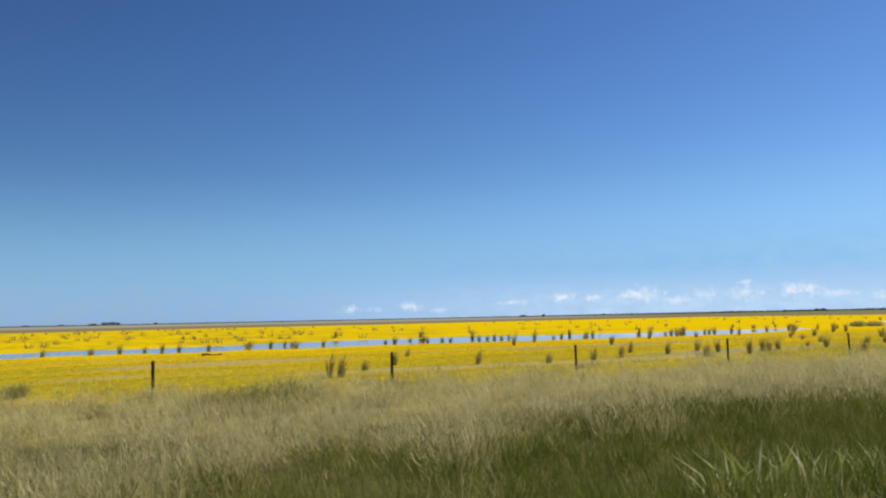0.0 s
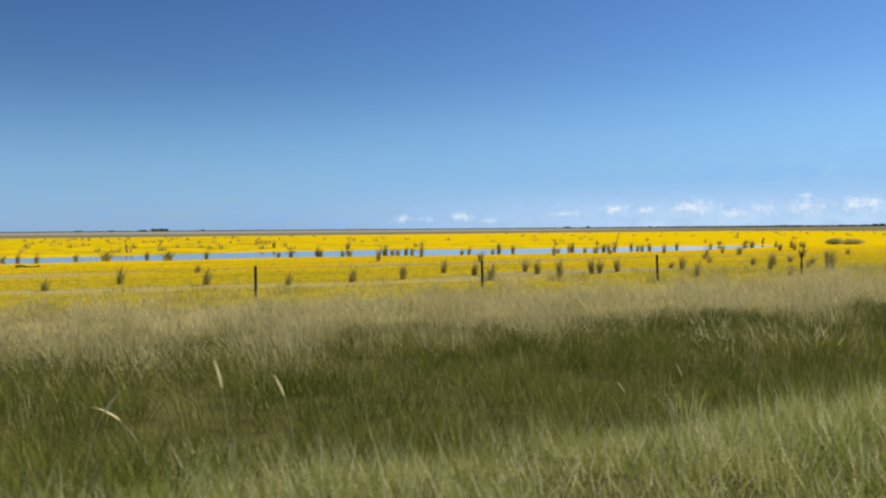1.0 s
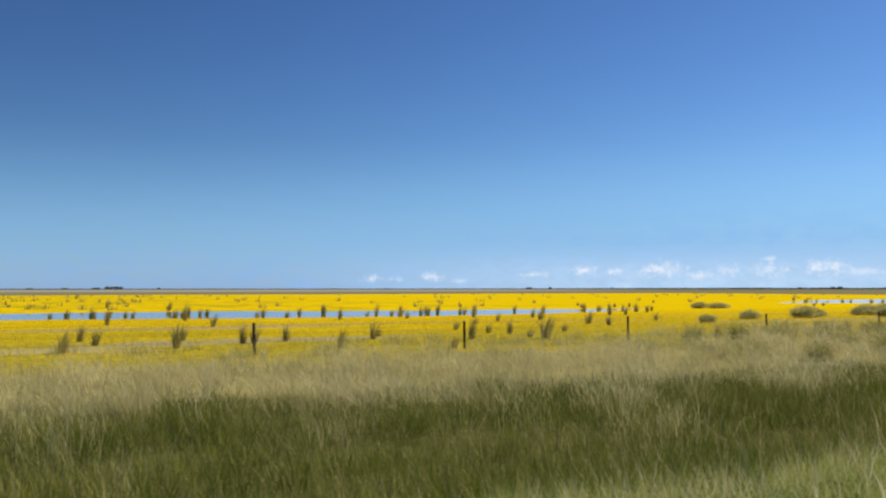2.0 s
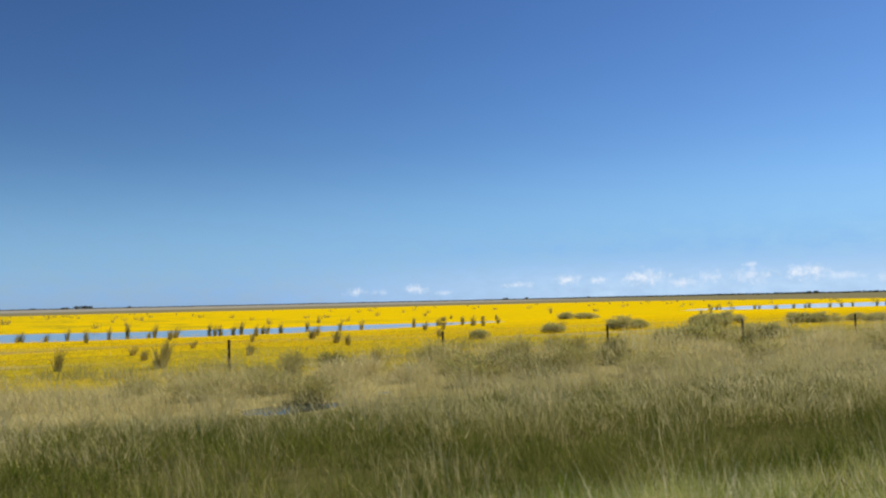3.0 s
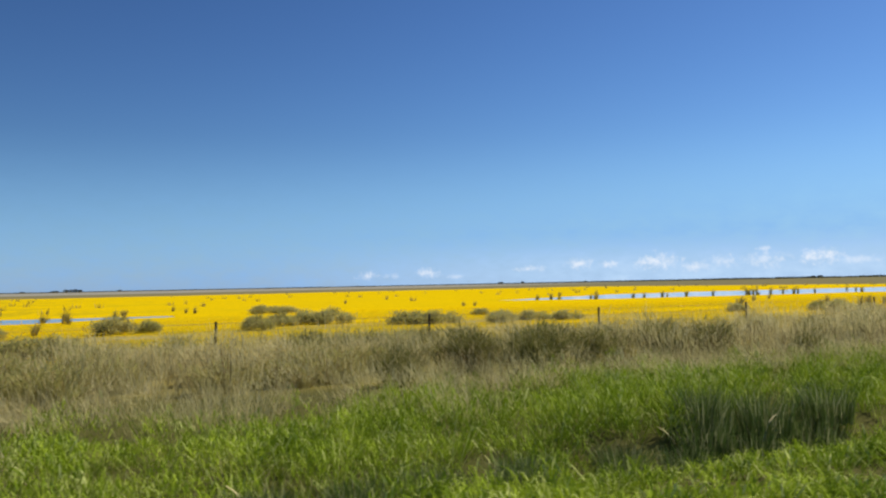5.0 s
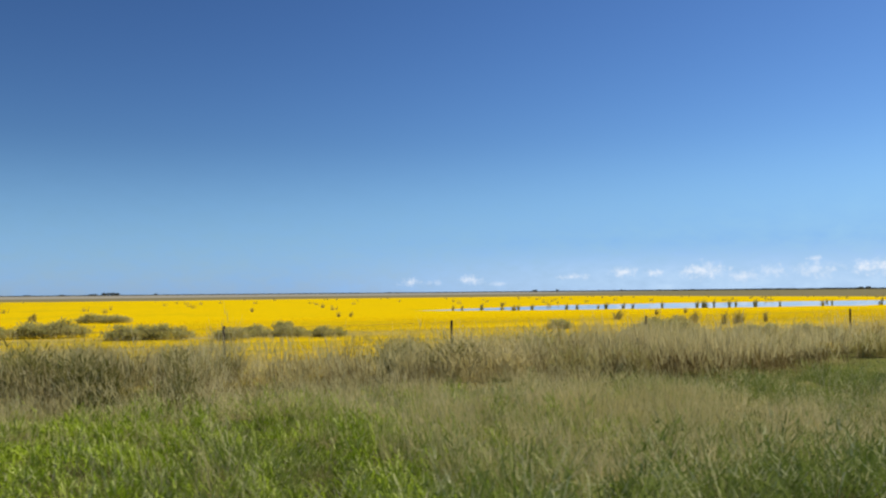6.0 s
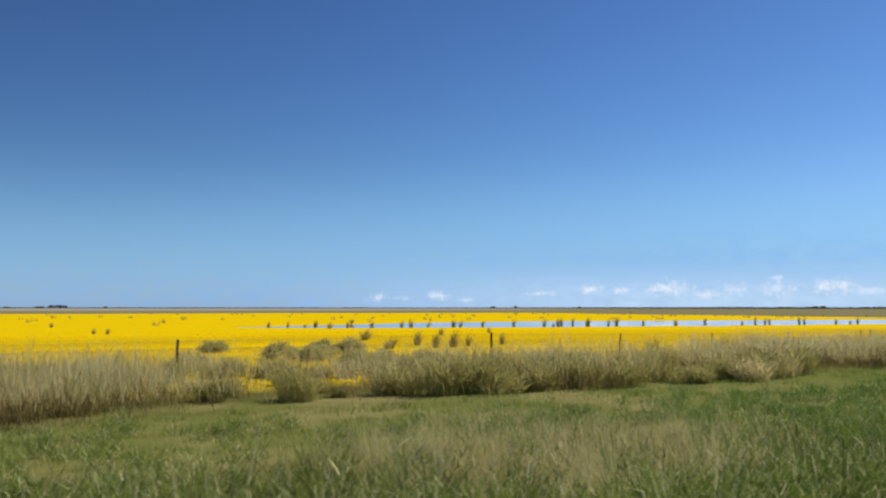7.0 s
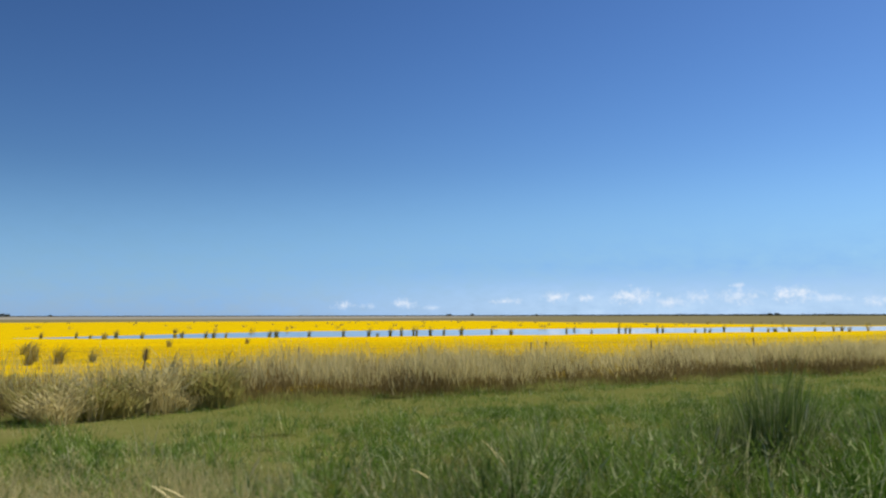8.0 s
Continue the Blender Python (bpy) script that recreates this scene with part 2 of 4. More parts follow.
MAT_SEDGE = material("blue_sedge", blend_grass((0.07, 0.12, 0.028), (0.14, 0.195, 0.05), (0.46, 0.46, 0.24), 1.2), 0.7, 0.08, 0.35)
MAT_RUSH = material("rush_stem", blend_grass((0.30, 0.26, 0.07), (0.42, 0.36, 0.11), (0.52, 0.42, 0.17), 0.2), 0.75, 0.15, 0.35)
MAT_OLIVE = material("olive_grass", blend_grass((0.33, 0.315, 0.09), (0.47, 0.43, 0.16), (0.38, 0.29, 0.11), 0.4), 0.8, 0.1, 0.45)
MAT_SHRUB = material("saltbush_leaf", blend_grass((0.40, 0.385, 0.125), (0.52, 0.48, 0.195), (0.40, 0.33, 0.13), 0.5), 0.8, 0.1, 0.5)
MAT_FLOWER = material("yellow_petal", blend_grass((0.72, 0.49, 0.004), (0.88, 0.615, 0.006), (0.80, 0.57, 0.02), 0.3), 0.8, 0.05, 0.3)
MAT_STALK = material("flower_stalk", blend_grass((0.36, 0.29, 0.02), (0.44, 0.34, 0.03), (0.30, 0.27, 0.05), 0.3), 0.8, 0.2, 0.2)
# far scrub colours are lightened towards grey for the haze of distance
MAT_SCRUB = material("far_scrub", blend_grass((0.075, 0.085, 0.06), (0.11, 0.11, 0.075), (0.13, 0.12, 0.08), 0.02), 0.9, 0.1)
MAT_BARK = material("bark", lambda k, p, r: (k.mix(k.noise(p, 6.0), (0.06, 0.045, 0.03), (0.14, 0.11, 0.08)), k.noise(p, 30.0)), 0.9, 0.1)


def timber(k, pos, rnd):
    grain = k.noise(k.stretch(pos, 40.0, 40.0, 3.0), 1.0, 6.0, 0.7)
    return k.mix(grain, (0.016, 0.009, 0.007), (0.055, 0.032, 0.024)), grain


def water_look(k, pos, rnd):
    return (0.035, 0.045, 0.045), k.noise(k.stretch(pos, 1.2, 2.6, 0.0), 1.0, 3.0)


MAT_POST = material("weathered_timber", timber, 0.85, 0.2)
MAT_STEEL = material("rusty_steel", lambda k, p, r: (k.mix(k.noise(p, 14.0, 5.0), (0.06, 0.04, 0.03), (0.16, 0.09, 0.06)), k.noise(p, 60.0)), 0.7, 0.4)
MAT_WIRE = material("fence_wire", lambda k, p, r: (k.mix(k.noise(p, 5.0), (0.10, 0.07, 0.055), (0.20, 0.17, 0.15)), None), 0.5, 0.5)
MAT_PLASTIC = material("white_plastic", lambda k, p, r: (k.mix(k.ramp(k.noise(p, 9.0, 6.0), 0.35, 0.8), (0.88, 0.86, 0.84), (0.72, 0.69, 0.63)), None), 0.45, 0.4, 0.55)
MAT_RED = material("red_reflector", lambda k, p, r: (k.mix(k.noise(p, 120.0, 2.0), (0.38, 0.006, 0.022), (0.50, 0.012, 0.035)), None), 0.25, 0.5)
MAT_WATER = material("flood_water", water_look, 0.04, 0.5)
for node in MAT_WATER.node_tree.nodes:
    if node.bl_idname == "ShaderNodeBump":
        node.inputs["Strength"].default_value, node.inputs["Distance"].default_value = 0.035, 0.02


# ---- the lie of the land ----
def smooth(a, b, v):
    s = np.clip((np.asarray(v, float) - a) / (b - a), 0, 1)
    return s * s * (3 - 2 * s)


def fade(a, b, c, d, v):
    return smooth(a, b, v) * (1 - smooth(c, d, v))


def waves(x, y, seed, size):
    """Cheap smooth noise from a few crossing sines, about -1 to 1."""
    r = np.random.RandomState(seed)
    total = 0.0
    for _ in range(6):
        a, ph, f = r.uniform(0, 6.283), r.uniform(0, 6.283), r.uniform(0.6, 1.9) * 6.283 / size
        total = total + np.sin((x * np.cos(a) + y * np.sin(a)) * f + ph)
    return total / 3.2


def wet(x, y):
    """Positive inside the flooded hollows, in metres from their edge."""
    wob = waves(x, y, 3, 14.0) * 0.9
    n1 = np.interp(x, [-40, 0, 20, 36, 50, 67, 80, 97], [72, 71, 70.5, 71, 68.5, 66, 68.5, 76])
    f1 = np.interp(x, [-40, 0, 22, 35, 50, 58, 71, 86, 97], [83, 84, 86.5, 91, 91, 86.5, 83.5, 83.5, 80])
    n2 = np.interp(x, [146, 160, 178, 200, 236, 264, 300, 420], [100, 92, 89, 86, 84, 81, 80, 78])
    f2 = np.interp(x, [146, 160, 178, 204, 233, 271, 309, 420], [102, 110, 121, 125, 122, 117, 112, 108])
    d1 = np.where(x < 99, np.minimum(y - n1, f1 - y), -9)
    d2 = np.where(x > 145, np.minimum(y - n2, f2 - y), -9)
    return np.maximum(d1, d2) + wob


def puddle_shape(x, y):
    """One in the middle of the long puddle beside the ditch, nought outside it."""
    return 1 - smooth(0.5, 1.1, np.sqrt(((x - 59.6) / 1.6) ** 2 + ((y - 18.7) / 1.0) ** 2) + 0.12 * waves(x, y, 33, 2.0))


def dip(x, y):
    """One deep in the dark gap in the lush bank."""
    return 1 - smooth(0.5, 1.0, np.hypot((x - 98.0) / 3.6, (y - 7.5) / 1.0))


def ledge(x, y):
    """One on top of the small overgrown bank behind that gap; its face towards the road is steep."""
    return fade(95.4, 97.0, 101.4, 103.4, x) * smooth(8.0, 8.5, y) * (1 - smooth(9.2, 12.5, y))


def land(x, y):
    x, y = np.asarray(x, float), np.asarray(y, float)
    z = 0.95 - 0.80 * smooth(3.4, 8.6, y) - 0.15 * smooth(9, 24, y)
    z = z + 0.04 * waves(x, y, 1, 5.0) * smooth(2, 5, y) * smooth(60, 30, y)
    z = z + 0.012 * waves(x, y, 2, 11.0) * smooth(24, 40, y) * smooth(400, 200, y)
    z = z - 0.14 * puddle_shape(x, y) - 0.22 * dip(x, y) + 0.3 * ledge(x, y)
    return z - 0.16 * smooth(-0.6, 0.9, wet(x, y)) * smooth(50, 60, y)


def mesh_object(name, verts, faces, mat, smooth_shade=False):
    me = bpy.data.meshes.new(name)
    me.from_pydata(verts, [], faces)
    me.materials.append(mat)
    if smooth_shade:
        me.polygons.foreach_set("use_smooth", [True] * len(me.polygons))
    return new(name, me)


def spread(lo, hi, step, reach):
    """Even steps from lo to hi, then ever wider ones out to reach on both sides."""
    inner = list(np.arange(lo, hi + 0.01, step))
    s, v, up = step, hi, []
    while v < reach:
        s *= 1.25
        v = min(v + s, reach)
        up.append(v)
    s, v, down = step, lo, []
    while v > -reach:
        s *= 1.25
        v = max(v - s, -reach)
        down.append(v)
    return np.array(down[::-1] + inner + up)


def make_ground():
    xs = spread(-40, 340, 1.6, 4900)
    ys = np.concatenate([-np.geomspace(4900, 1, 18), np.arange(0, 30, 0.5), np.arange(30, 130, 1.3), np.geomspace(131, 4900, 40)])
    gx, gy = np.meshgrid(xs, ys)
    gz = land(gx, gy)
    nx, ny = len(xs), len(ys)
    verts = np.stack([gx, gy, gz], 2).reshape(-1, 3).tolist()
    faces = [(j * nx + i, j * nx + i + 1, (j + 1) * nx + i + 1, (j + 1) * nx + i) for j in range(ny - 1) for i in range(nx - 1)]
    tagged(mesh_object("ground", verts, faces, MAT_GROUND, True), "flat marsh carpeted with yellow flowers, sloping up to the road", "ground", kind="structure")


make_ground()
tagged(mesh_object("water", [(-60, 62, -0.045), (430, 62, -0.045), (430, 135, -0.045), (-60, 135, -0.045)], [(0, 1, 2, 3)], MAT_WATER),
       "shallow blue flood water standing in the marsh", "water", kind="structure")
tagged(mesh_object("puddle", [(55, 16.6, 0.0), (67, 16.6, 0.0), (67, 20.6, 0.0), (55, 20.6, 0.0)], [(0, 1, 2, 3)], MAT_WATER),
       "small puddle of grey-blue water between the dry grass", "puddle", kind="structure")


# ---- growth ----
def leaf_mesh(name, x, y, z, h, w, lean, turn, mat, bent=True, rng=None, arch=False):
    """Many blades in one mesh: foot at x, y, z, height h, width w, tip carried lean metres towards turn."""
    rng = rng or np.random.RandomState(5)
    n = len(x)
    face = rng.uniform(0, math.pi, n)
    cx, cy = np.cos(face) * w / 2, np.sin(face) * w / 2
    dx, dy = np.cos(turn) * lean, np.sin(turn) * lean
    me = bpy.data.meshes.new(name)
    if bent:
        co = np.empty((n, 5, 3))
        for i, (s, part, up) in enumerate(((-1, 0.0, 0.0), (1, 0.0, 0.0), (1, 0.3, 0.6), (-1, 0.3, 0.6), (0, 1.0, 1.0))):
            t = 0.8 if up == 0.6 else 1.0
            if arch:                  # rises steeply, then hangs over
                part, up = (0.5, 0.8) if up == 0.6 else (part, up * 0.88)
            co[:, i, 0] = x + s * cx * t + dx * part
            co[:, i, 1] = y + s * cy * t + dy * part
            co[:, i, 2] = z + h * up
        base = np.arange(n)[:, None] * 5
        loops = np.concatenate([base + 0, base + 1, base + 2, base + 3, base + 3, base + 2, base + 4], 1).ravel()
        me.vertices.add(n * 5)
        me.loops.add(n * 7)
        me.polygons.add(n * 2)
        starts = (np.arange(n)[:, None] * 7 + np.array([0, 4])).ravel()
    else:
        co = np.empty((n, 3, 3))
        co[:, 0] = np.stack([x - cx, y - cy, z], 1)
        co[:, 1] = np.stack([x + cx, y + cy, z], 1)
        co[:, 2] = np.stack([x + dx, y + dy, z + h], 1)
        loops = np.arange(n * 3)
        me.vertices.add(n * 3)
        me.loops.add(n * 3)
        me.polygons.add(n)
        starts = np.arange(n) * 3
    me.vertices.foreach_set("co", co.ravel())
    me.polygons.foreach_set("loop_start", starts.astype(np.int32))
    me.loops.foreach_set("vertex_index", loops.astype(np.int32))
    me.update(calc_edges=True)
    me.materials.append(mat)
    return me


def sow(name, mat, label, zone, count, height, width, lean, keep=None, bent=True, seed=1, tuft=0.0, each=28, wind=2.6, swell=0.22, category="grass", arch=False, rise=None, lift=None, leaf=None):
    """Grass over the zone (x0, x1, y0, y1): heights and widths in ranges, thinned by keep(x, y). With tuft, the radius of a
    clump, the blades fan out of clumps of about the number each, which differ in height. With lift, a range of shares of the
    height, and leaf, a range of lengths, short leaves or seed heads stand that far up instead of whole blades."""
    r = np.random.RandomState(seed)
    x0, x1, y0, y1 = zone
    if tuft:
        m = max(1, int(count / each))
        px, py = r.uniform(x0, x1, m), r.uniform(y0, y1, m)
        ok = np.ones(m, bool) if keep is None else r.uniform(0, 1, m) < keep(px, py)
        px, py = px[ok], py[ok]
        m = len(px)
        n = m * each
        pick = np.repeat(np.arange(m), each)
        size = tuft * r.uniform(0.6, 1.4, m)[pick]
        ox, oy = r.normal(0, 1, n), r.normal(0, 1, n)
        x, y = px[pick] + ox * size, py[pick] + oy * size
        out = np.hypot(ox, oy)
        tall = r.uniform(0.65, 1.2, m)[pick] * (1.08 - 0.16 * np.minimum(out, 2.5))
        turn = np.arctan2(oy, ox) + r.normal(0, 0.6, n)
        spread_out = 0.35 + 0.45 * np.minimum(out, 2.0)
        blown = r.uniform(0, 1, n) < 0.25
        turn = np.where(blown, r.normal(wind, 0.6, n), turn)
    else:
        x, y = r.uniform(x0, x1, count), r.uniform(y0, y1, count)
        ok = np.ones(count, bool) if keep is None else r.uniform(0, 1, count) < keep(x, y)
        x, y = x[ok], y[ok]
        n = len(x)
        tall, spread_out = np.ones(n), np.ones(n)
        turn = np.where(r.uniform(0, 1, n) < 0.35, r.normal(wind, 0.7, n), r.uniform(0, 6.283, n))
    h = r.uniform(height[0], height[1], n) * tall * (1 + swell * waves(x, y, seed + 40, 4.0))
    h = h if rise is None else h * rise(x, y)
    w = r.uniform(width[0], width[1], n)
    z = land(x, y) - 0.02
    if lift:
        z = z + (np.minimum(h, 0.75) if leaf[1] < 0.2 else h) * r.uniform(lift[0], lift[1], n)
        h = r.uniform(leaf[0], leaf[1], n)
        turn = r.uniform(0, 6.283, n) if leaf[1] < 0.25 else turn
    me = leaf_mesh(name, x, y, z, h, w, h * r.uniform(lean[0], lean[1], n) * spread_out, turn, mat, bent, r, arch)
    return tagged(new(name, me), label, category, kind="stuff")


def hollows(x, y):
    """Where small hollows part the growth on the bank."""
    return 1 - 0.92 * smooth(0.55, 0.85, waves(x, y, 29, 2.4)) - 0.6 * fade(95.5, 96.8, 101, 102.2, x) * fade(6.6, 7.2, 7.9, 8.3, y + 0.2 * waves(x, y, 53, 1.6))


def mounds(x, y):
    """The lush bank rolls in soft heaps, low beside the road and thin in the gap."""
    heap = np.clip(0.9 + 0.85 * waves(x, y, 51, 2.8) + 0.35 * waves(x, y, 52, 1.1), 0.25, 1.7)
    heap = heap * (0.45 + 0.55 * smooth(5.2, 7.6, y))
    edge = y + 0.25 * waves(x, y, 53, 1.6)
    gap = np.maximum(fade(94.0, 95.5, 101.5, 103, x) * fade(5.9, 6.7, 8.4, 8.7, edge), fade(85, 87, 94, 96, x) * fade(6.4, 6.9, 7.5, 7.8, edge))
    return heap * (1 - 0.75 * gap) + 0.8 * ledge(x, y) + 0.4 * fade(85, 88, 96, 99, x) * fade(7.6, 8.0, 9.5, 12, edge)


# short sunlit verge beside the road; its outer edge wanders
def verge_edge(x):
    return np.interp(x, [0, 16, 21, 24, 27, 36, 46, 52, 58, 66, 72, 79], [3.4, 3.6, 5.4, 6.0, 6.0, 5.7, 5.6, 6.0, 5.9, 5.2, 4.3, 3.2])


sow("verge_grass", MAT_VERGE, "short pale green and straw verge grass beside the road", (-4, 84, 2.6, 8.2), 350000, (0.16, 0.40), (0.005, 0.011), (0.2, 0.9),
    lambda x, y: 1 - smooth(-0.5, 0.5, y - verge_edge(x) + 0.45 * waves(x, y, 11, 4.0)), seed=2, tuft=0.10, each=40, swell=0.3, bent=False)
sow("verge_stalks", MAT_PALE, "thin pale seed stalks standing above the verge", (-2, 84, 2.6, 8.8), 60000, (0.28, 0.54), (0.004, 0.009), (0.2, 1.0),
    lambda x, y: np.clip(0.35 + 0.9 * waves(x, y, 18, 4.0), 0.05, 1) * (1 - smooth(-0.4, 1.6, y - verge_edge(x))), seed=12, tuft=0.14, each=9, bent=False)
# dark green growth down in the ditch
sow("ditch_grass", MAT_DITCH, "tall dark green grass growing down in the ditch", (-6, 96, 3.6, 18), 430000, (0.30, 0.64), (0.006, 0.012), (0.15, 0.9),
    lambda x, y: smooth(-0.7, 0.5, y - verge_edge(x)) * (1 - smooth(10.5, 13.5, y - 3.2 * smooth(6, 17, x) * (1 - smooth(56, 76, x)) + 1.3 * waves(x, y, 12, 9.0) + 0.9 * waves(x, y, 62, 2.5))) * (1 - smooth(84, 94, x)) * (1 - 0.65 * smooth(66, 76, x)), seed=3, tuft=0.16, each=45, swell=0.3, bent=False, lift=(0.0, 0.55), leaf=(0.16, 0.36))


sow("ditch_stalks", MAT_STRAW, "thin straw stalks scattered through the ditch grass", (-6, 92, 6.0, 14), 30000, (0.40, 0.75), (0.004, 0.008), (0.2, 0.9),
    lambda x, y: np.clip(0.25 + 1.1 * waves(x, y, 64, 3.5), 0.02, 1) * smooth(0.2, 1.2, y - verge_edge(x)) * (0.25 + 0.75 * smooth(28, 46, x)), seed=24, tuft=0.2, each=14)


# olive meadow grass where the ditch runs out towards the lush bank
MAT_MEADOW = material("meadow_grass", blend_grass((0.18, 0.225, 0.034), (0.36, 0.36, 0.10), (0.58, 0.52, 0.25), 0.6), 0.8, 0.03, 0.3)
sow("meadow_grass", MAT_MEADOW, "soft olive green meadow grass along the road", (64, 102, 3.4, 15), 210000, (0.20, 0.46), (0.005, 0.011), (0.3, 1.1),
    lambda x, y: fade(66, 72, 80, 88, x - 0.4 * (y - 6)) * smooth(-0.4, 0.6, y - verge_edge(x)) * (1 - smooth(10, 14.5, y + 1.2 * waves(x, y, 66, 4.0))), seed=27, tuft=0.16, each=45, swell=0.3, bent=False)


# straw-coloured grass between ditch and field
def clearings(x, y):
    """Where the flowers reach up to the fence and past it."""
    open_ = np.maximum(fade(113.2, 114.2, 117.2, 118.4, x), 0.9 * fade(80.5, 82, 90, 92, x - 0.5 * (31 - y)) * smooth(25.5, 27.5, y))
    return 1 - np.clip(open_ + 0.6 * fade(128.8, 129.8, 138, 142, x), 0, 1) * smooth(22.5, 25, y)


def dry_zone(x, y):
    out = 22.5 + 0.8 * smooth(45, 75, x)
    inner = 12.0 - 3.5 * (1 - smooth(7, 17, x)) - 1.8 * smooth(40, 62, x) - 3.4 * smooth(62, 71, x) * (1 - smooth(77, 84, x))
    z = fade(inner, inner + 3.5, out, out + 5, y + 2.0 * waves(x, y, 13, 8.0) + 1.2 * waves(x, y, 63, 2.6)) * (1 - smooth(112, 126, x))
    return z * (1 - 0.85 * smooth(89, 98, x) * (1 - smooth(13, 16, y))) * np.clip(0.7 + 0.6 * waves(x, y, 28, 5.0), 0.1, 1) * (1 - 0.9 * puddle_shape(x, y)) * (1 - 0.55 * fade(55.5, 57, 59.5, 61.5, x) * fade(12, 14, 17, 18.5, y)) * (1 - 0.55 * smooth(84, 92, x) * smooth(17.5, 20, y)) * clearings(x, y)


sow("dry_grass", MAT_STRAW, "tall straw-coloured dry grass", (-8, 128, 6.0, 30), 330000, (0.36, 0.78), (0.008, 0.017), (0.15, 0.8), dry_zone, bent=False, seed=4, tuft=0.24, each=50, swell=0.4)
sow("dry_seed_heads", MAT_STRAW, "feathery pale seed heads over the dry grass", (-8, 128, 6.5, 30), 420000, (0.6, 0.95), (0.008, 0.017), (0.3, 1.4), dry_zone, seed=44, tuft=0.30, each=40, bent=False, swell=0.4, lift=(0.35, 0.85), leaf=(0.10, 0.26))
# olive clumps where the dry grass thins out into the flowers
sow("olive_grass", MAT_OLIVE, "olive brown grass clumps at the edge of the flowers", (-8, 165, 21, 44), 420000, (0.30, 0.75), (0.010, 0.022), (0.15, 0.7),
    lambda x, y: (0.30 + 0.45 * smooth(38, 72, x)) * (1 - 0.6 * smooth(122, 150, x)) * clearings(x, y) * fade(21, 24, 28 + 4 * smooth(75, 95, x), 38 + 4 * smooth(60, 80, x), y) * np.clip(0.25 + 0.3 * fade(80, 92, 126, 138, x) + 1.3 * waves(x, y, 19, 6.0), 0, 1),
    bent=False, seed=14, tuft=0.38, each=70, rise=lambda x, y: np.clip(0.95 + 0.4 * waves(x, y, 55, 4.5), 0.5, 1.5))
sow("fuzzy_tops", MAT_PLUME, "soft pale tops of grass standing before the fence", (50, 160, 20, 38), 130000, (0.85, 1.4), (0.012, 0.024), (0.15, 0.7),
    lambda x, y: smooth(55, 90, x) * clearings(x, y) * (1 - 0.7 * smooth(124, 150, x)) * fade(20, 23, 27, 33, y) * np.clip(0.4 + 1.1 * waves(x, y, 56, 5.0), 0, 1),
    seed=20, tuft=0.4, each=40, bent=False, lift=(0.4, 0.7), leaf=(0.25, 0.5))
# lush green bank
def belt_shift(x):
    """The reeds and the strip before them run away from the road further along."""
    return np.interp(x, [128, 154], [0.0, 4.8])


def lush(x, y):
    return fade(79, 87, 106, 119, x - 0.6 * y + 5 + 1.5 * waves(x, y, 22, 5.0)) * fade(3.0, 3.6, 12 + 2.0 * smooth(92, 98, x), 15 + 2.5 * smooth(92, 98, x), y + 0.8 * waves(x, y, 23, 4.0)) * hollows(x, y)


sow("lush_grass", MAT_LUSH, "lush bright green leafy grass on the bank", (74, 120, 3.2, 17.5), 90000, (0.20, 0.40), (0.006, 0.012), (0.6, 1.6), lush,
    seed=5, tuft=0.13, each=40, swell=0.1, arch=True, rise=mounds)
sow("lush_leaves", MAT_LUSH, "curled bright green leaves crowding the lush bank", (74, 120, 3.2, 17.5), 272000, (0.24, 0.48), (0.009, 0.018), (0.6, 1.8), lush,
    seed=21, tuft=0.17, each=120, swell=0.1, arch=True, rise=mounds, lift=(0.15, 0.95), leaf=(0.06, 0.15))
# mown strip and the taller weeds on the bank before it
sow("mown_grass", MAT_WEED, "short green grass strip, mown earlier", (104, 190, 8.5, 24.5), 140000, (0.09, 0.24), (0.008, 0.017), (0.2, 0.9),
    lambda x, y: smooth(104, 116, x) * (1 - smooth(17.2, 18.8, y - belt_shift(x) + 0.5 * waves(x, y, 15, 9.0))), seed=6, tuft=0.2, each=40, bent=False)
def dry_patch(x, y):
    """Where straw stands among the bank weeds."""
    first = fade(111.5, 113.5, 119.0, 121.5, x + 0.7 * waves(x, y, 71, 2.5)) * fade(6, 7.2, 13.0, 15.5, y)
    second = 0.85 * fade(131, 132.5, 136, 138.5, x) * fade(6.4, 7.6, 11, 12.5, y)
    third = fade(143.2, 144.8, 150, 151.5, x) * fade(5.0, 5.8, 10.5, 12.5, y)
    return np.maximum(first, np.maximum(second, third)) * np.clip(0.8 + 0.5 * waves(x, y, 72, 2.0), 0.2, 1)


def bank(x, y):
    thin = 1 - 0.55 * smooth(8.5, 11, y + waves(x, y, 24, 5.0))
    return smooth(106, 114, x) * thin * (1 - smooth(13, 16, y - 3.0 * fade(112, 116, 126, 131, x) - 0.4 * belt_shift(x) + 1.6 * waves(x, y, 24, 6.0))) * hollows(x, y) * (1 - 0.5 * dry_patch(x, y))


def heaps(x, y):
    h = np.clip(0.85 + 0.8 * waves(x, y, 54, 2.4) + 0.35 * waves(x, y, 57, 0.9), 0.2, 1.8) * (1 - 0.4 * smooth(9, 13, y))
    return np.minimum(h * (1 + 0.65 * (fade(138, 140, 143.5, 145.5, x) + fade(149.5, 151, 161, 164, x)) * (1 - smooth(9.5, 12.5, y))), 1.45)


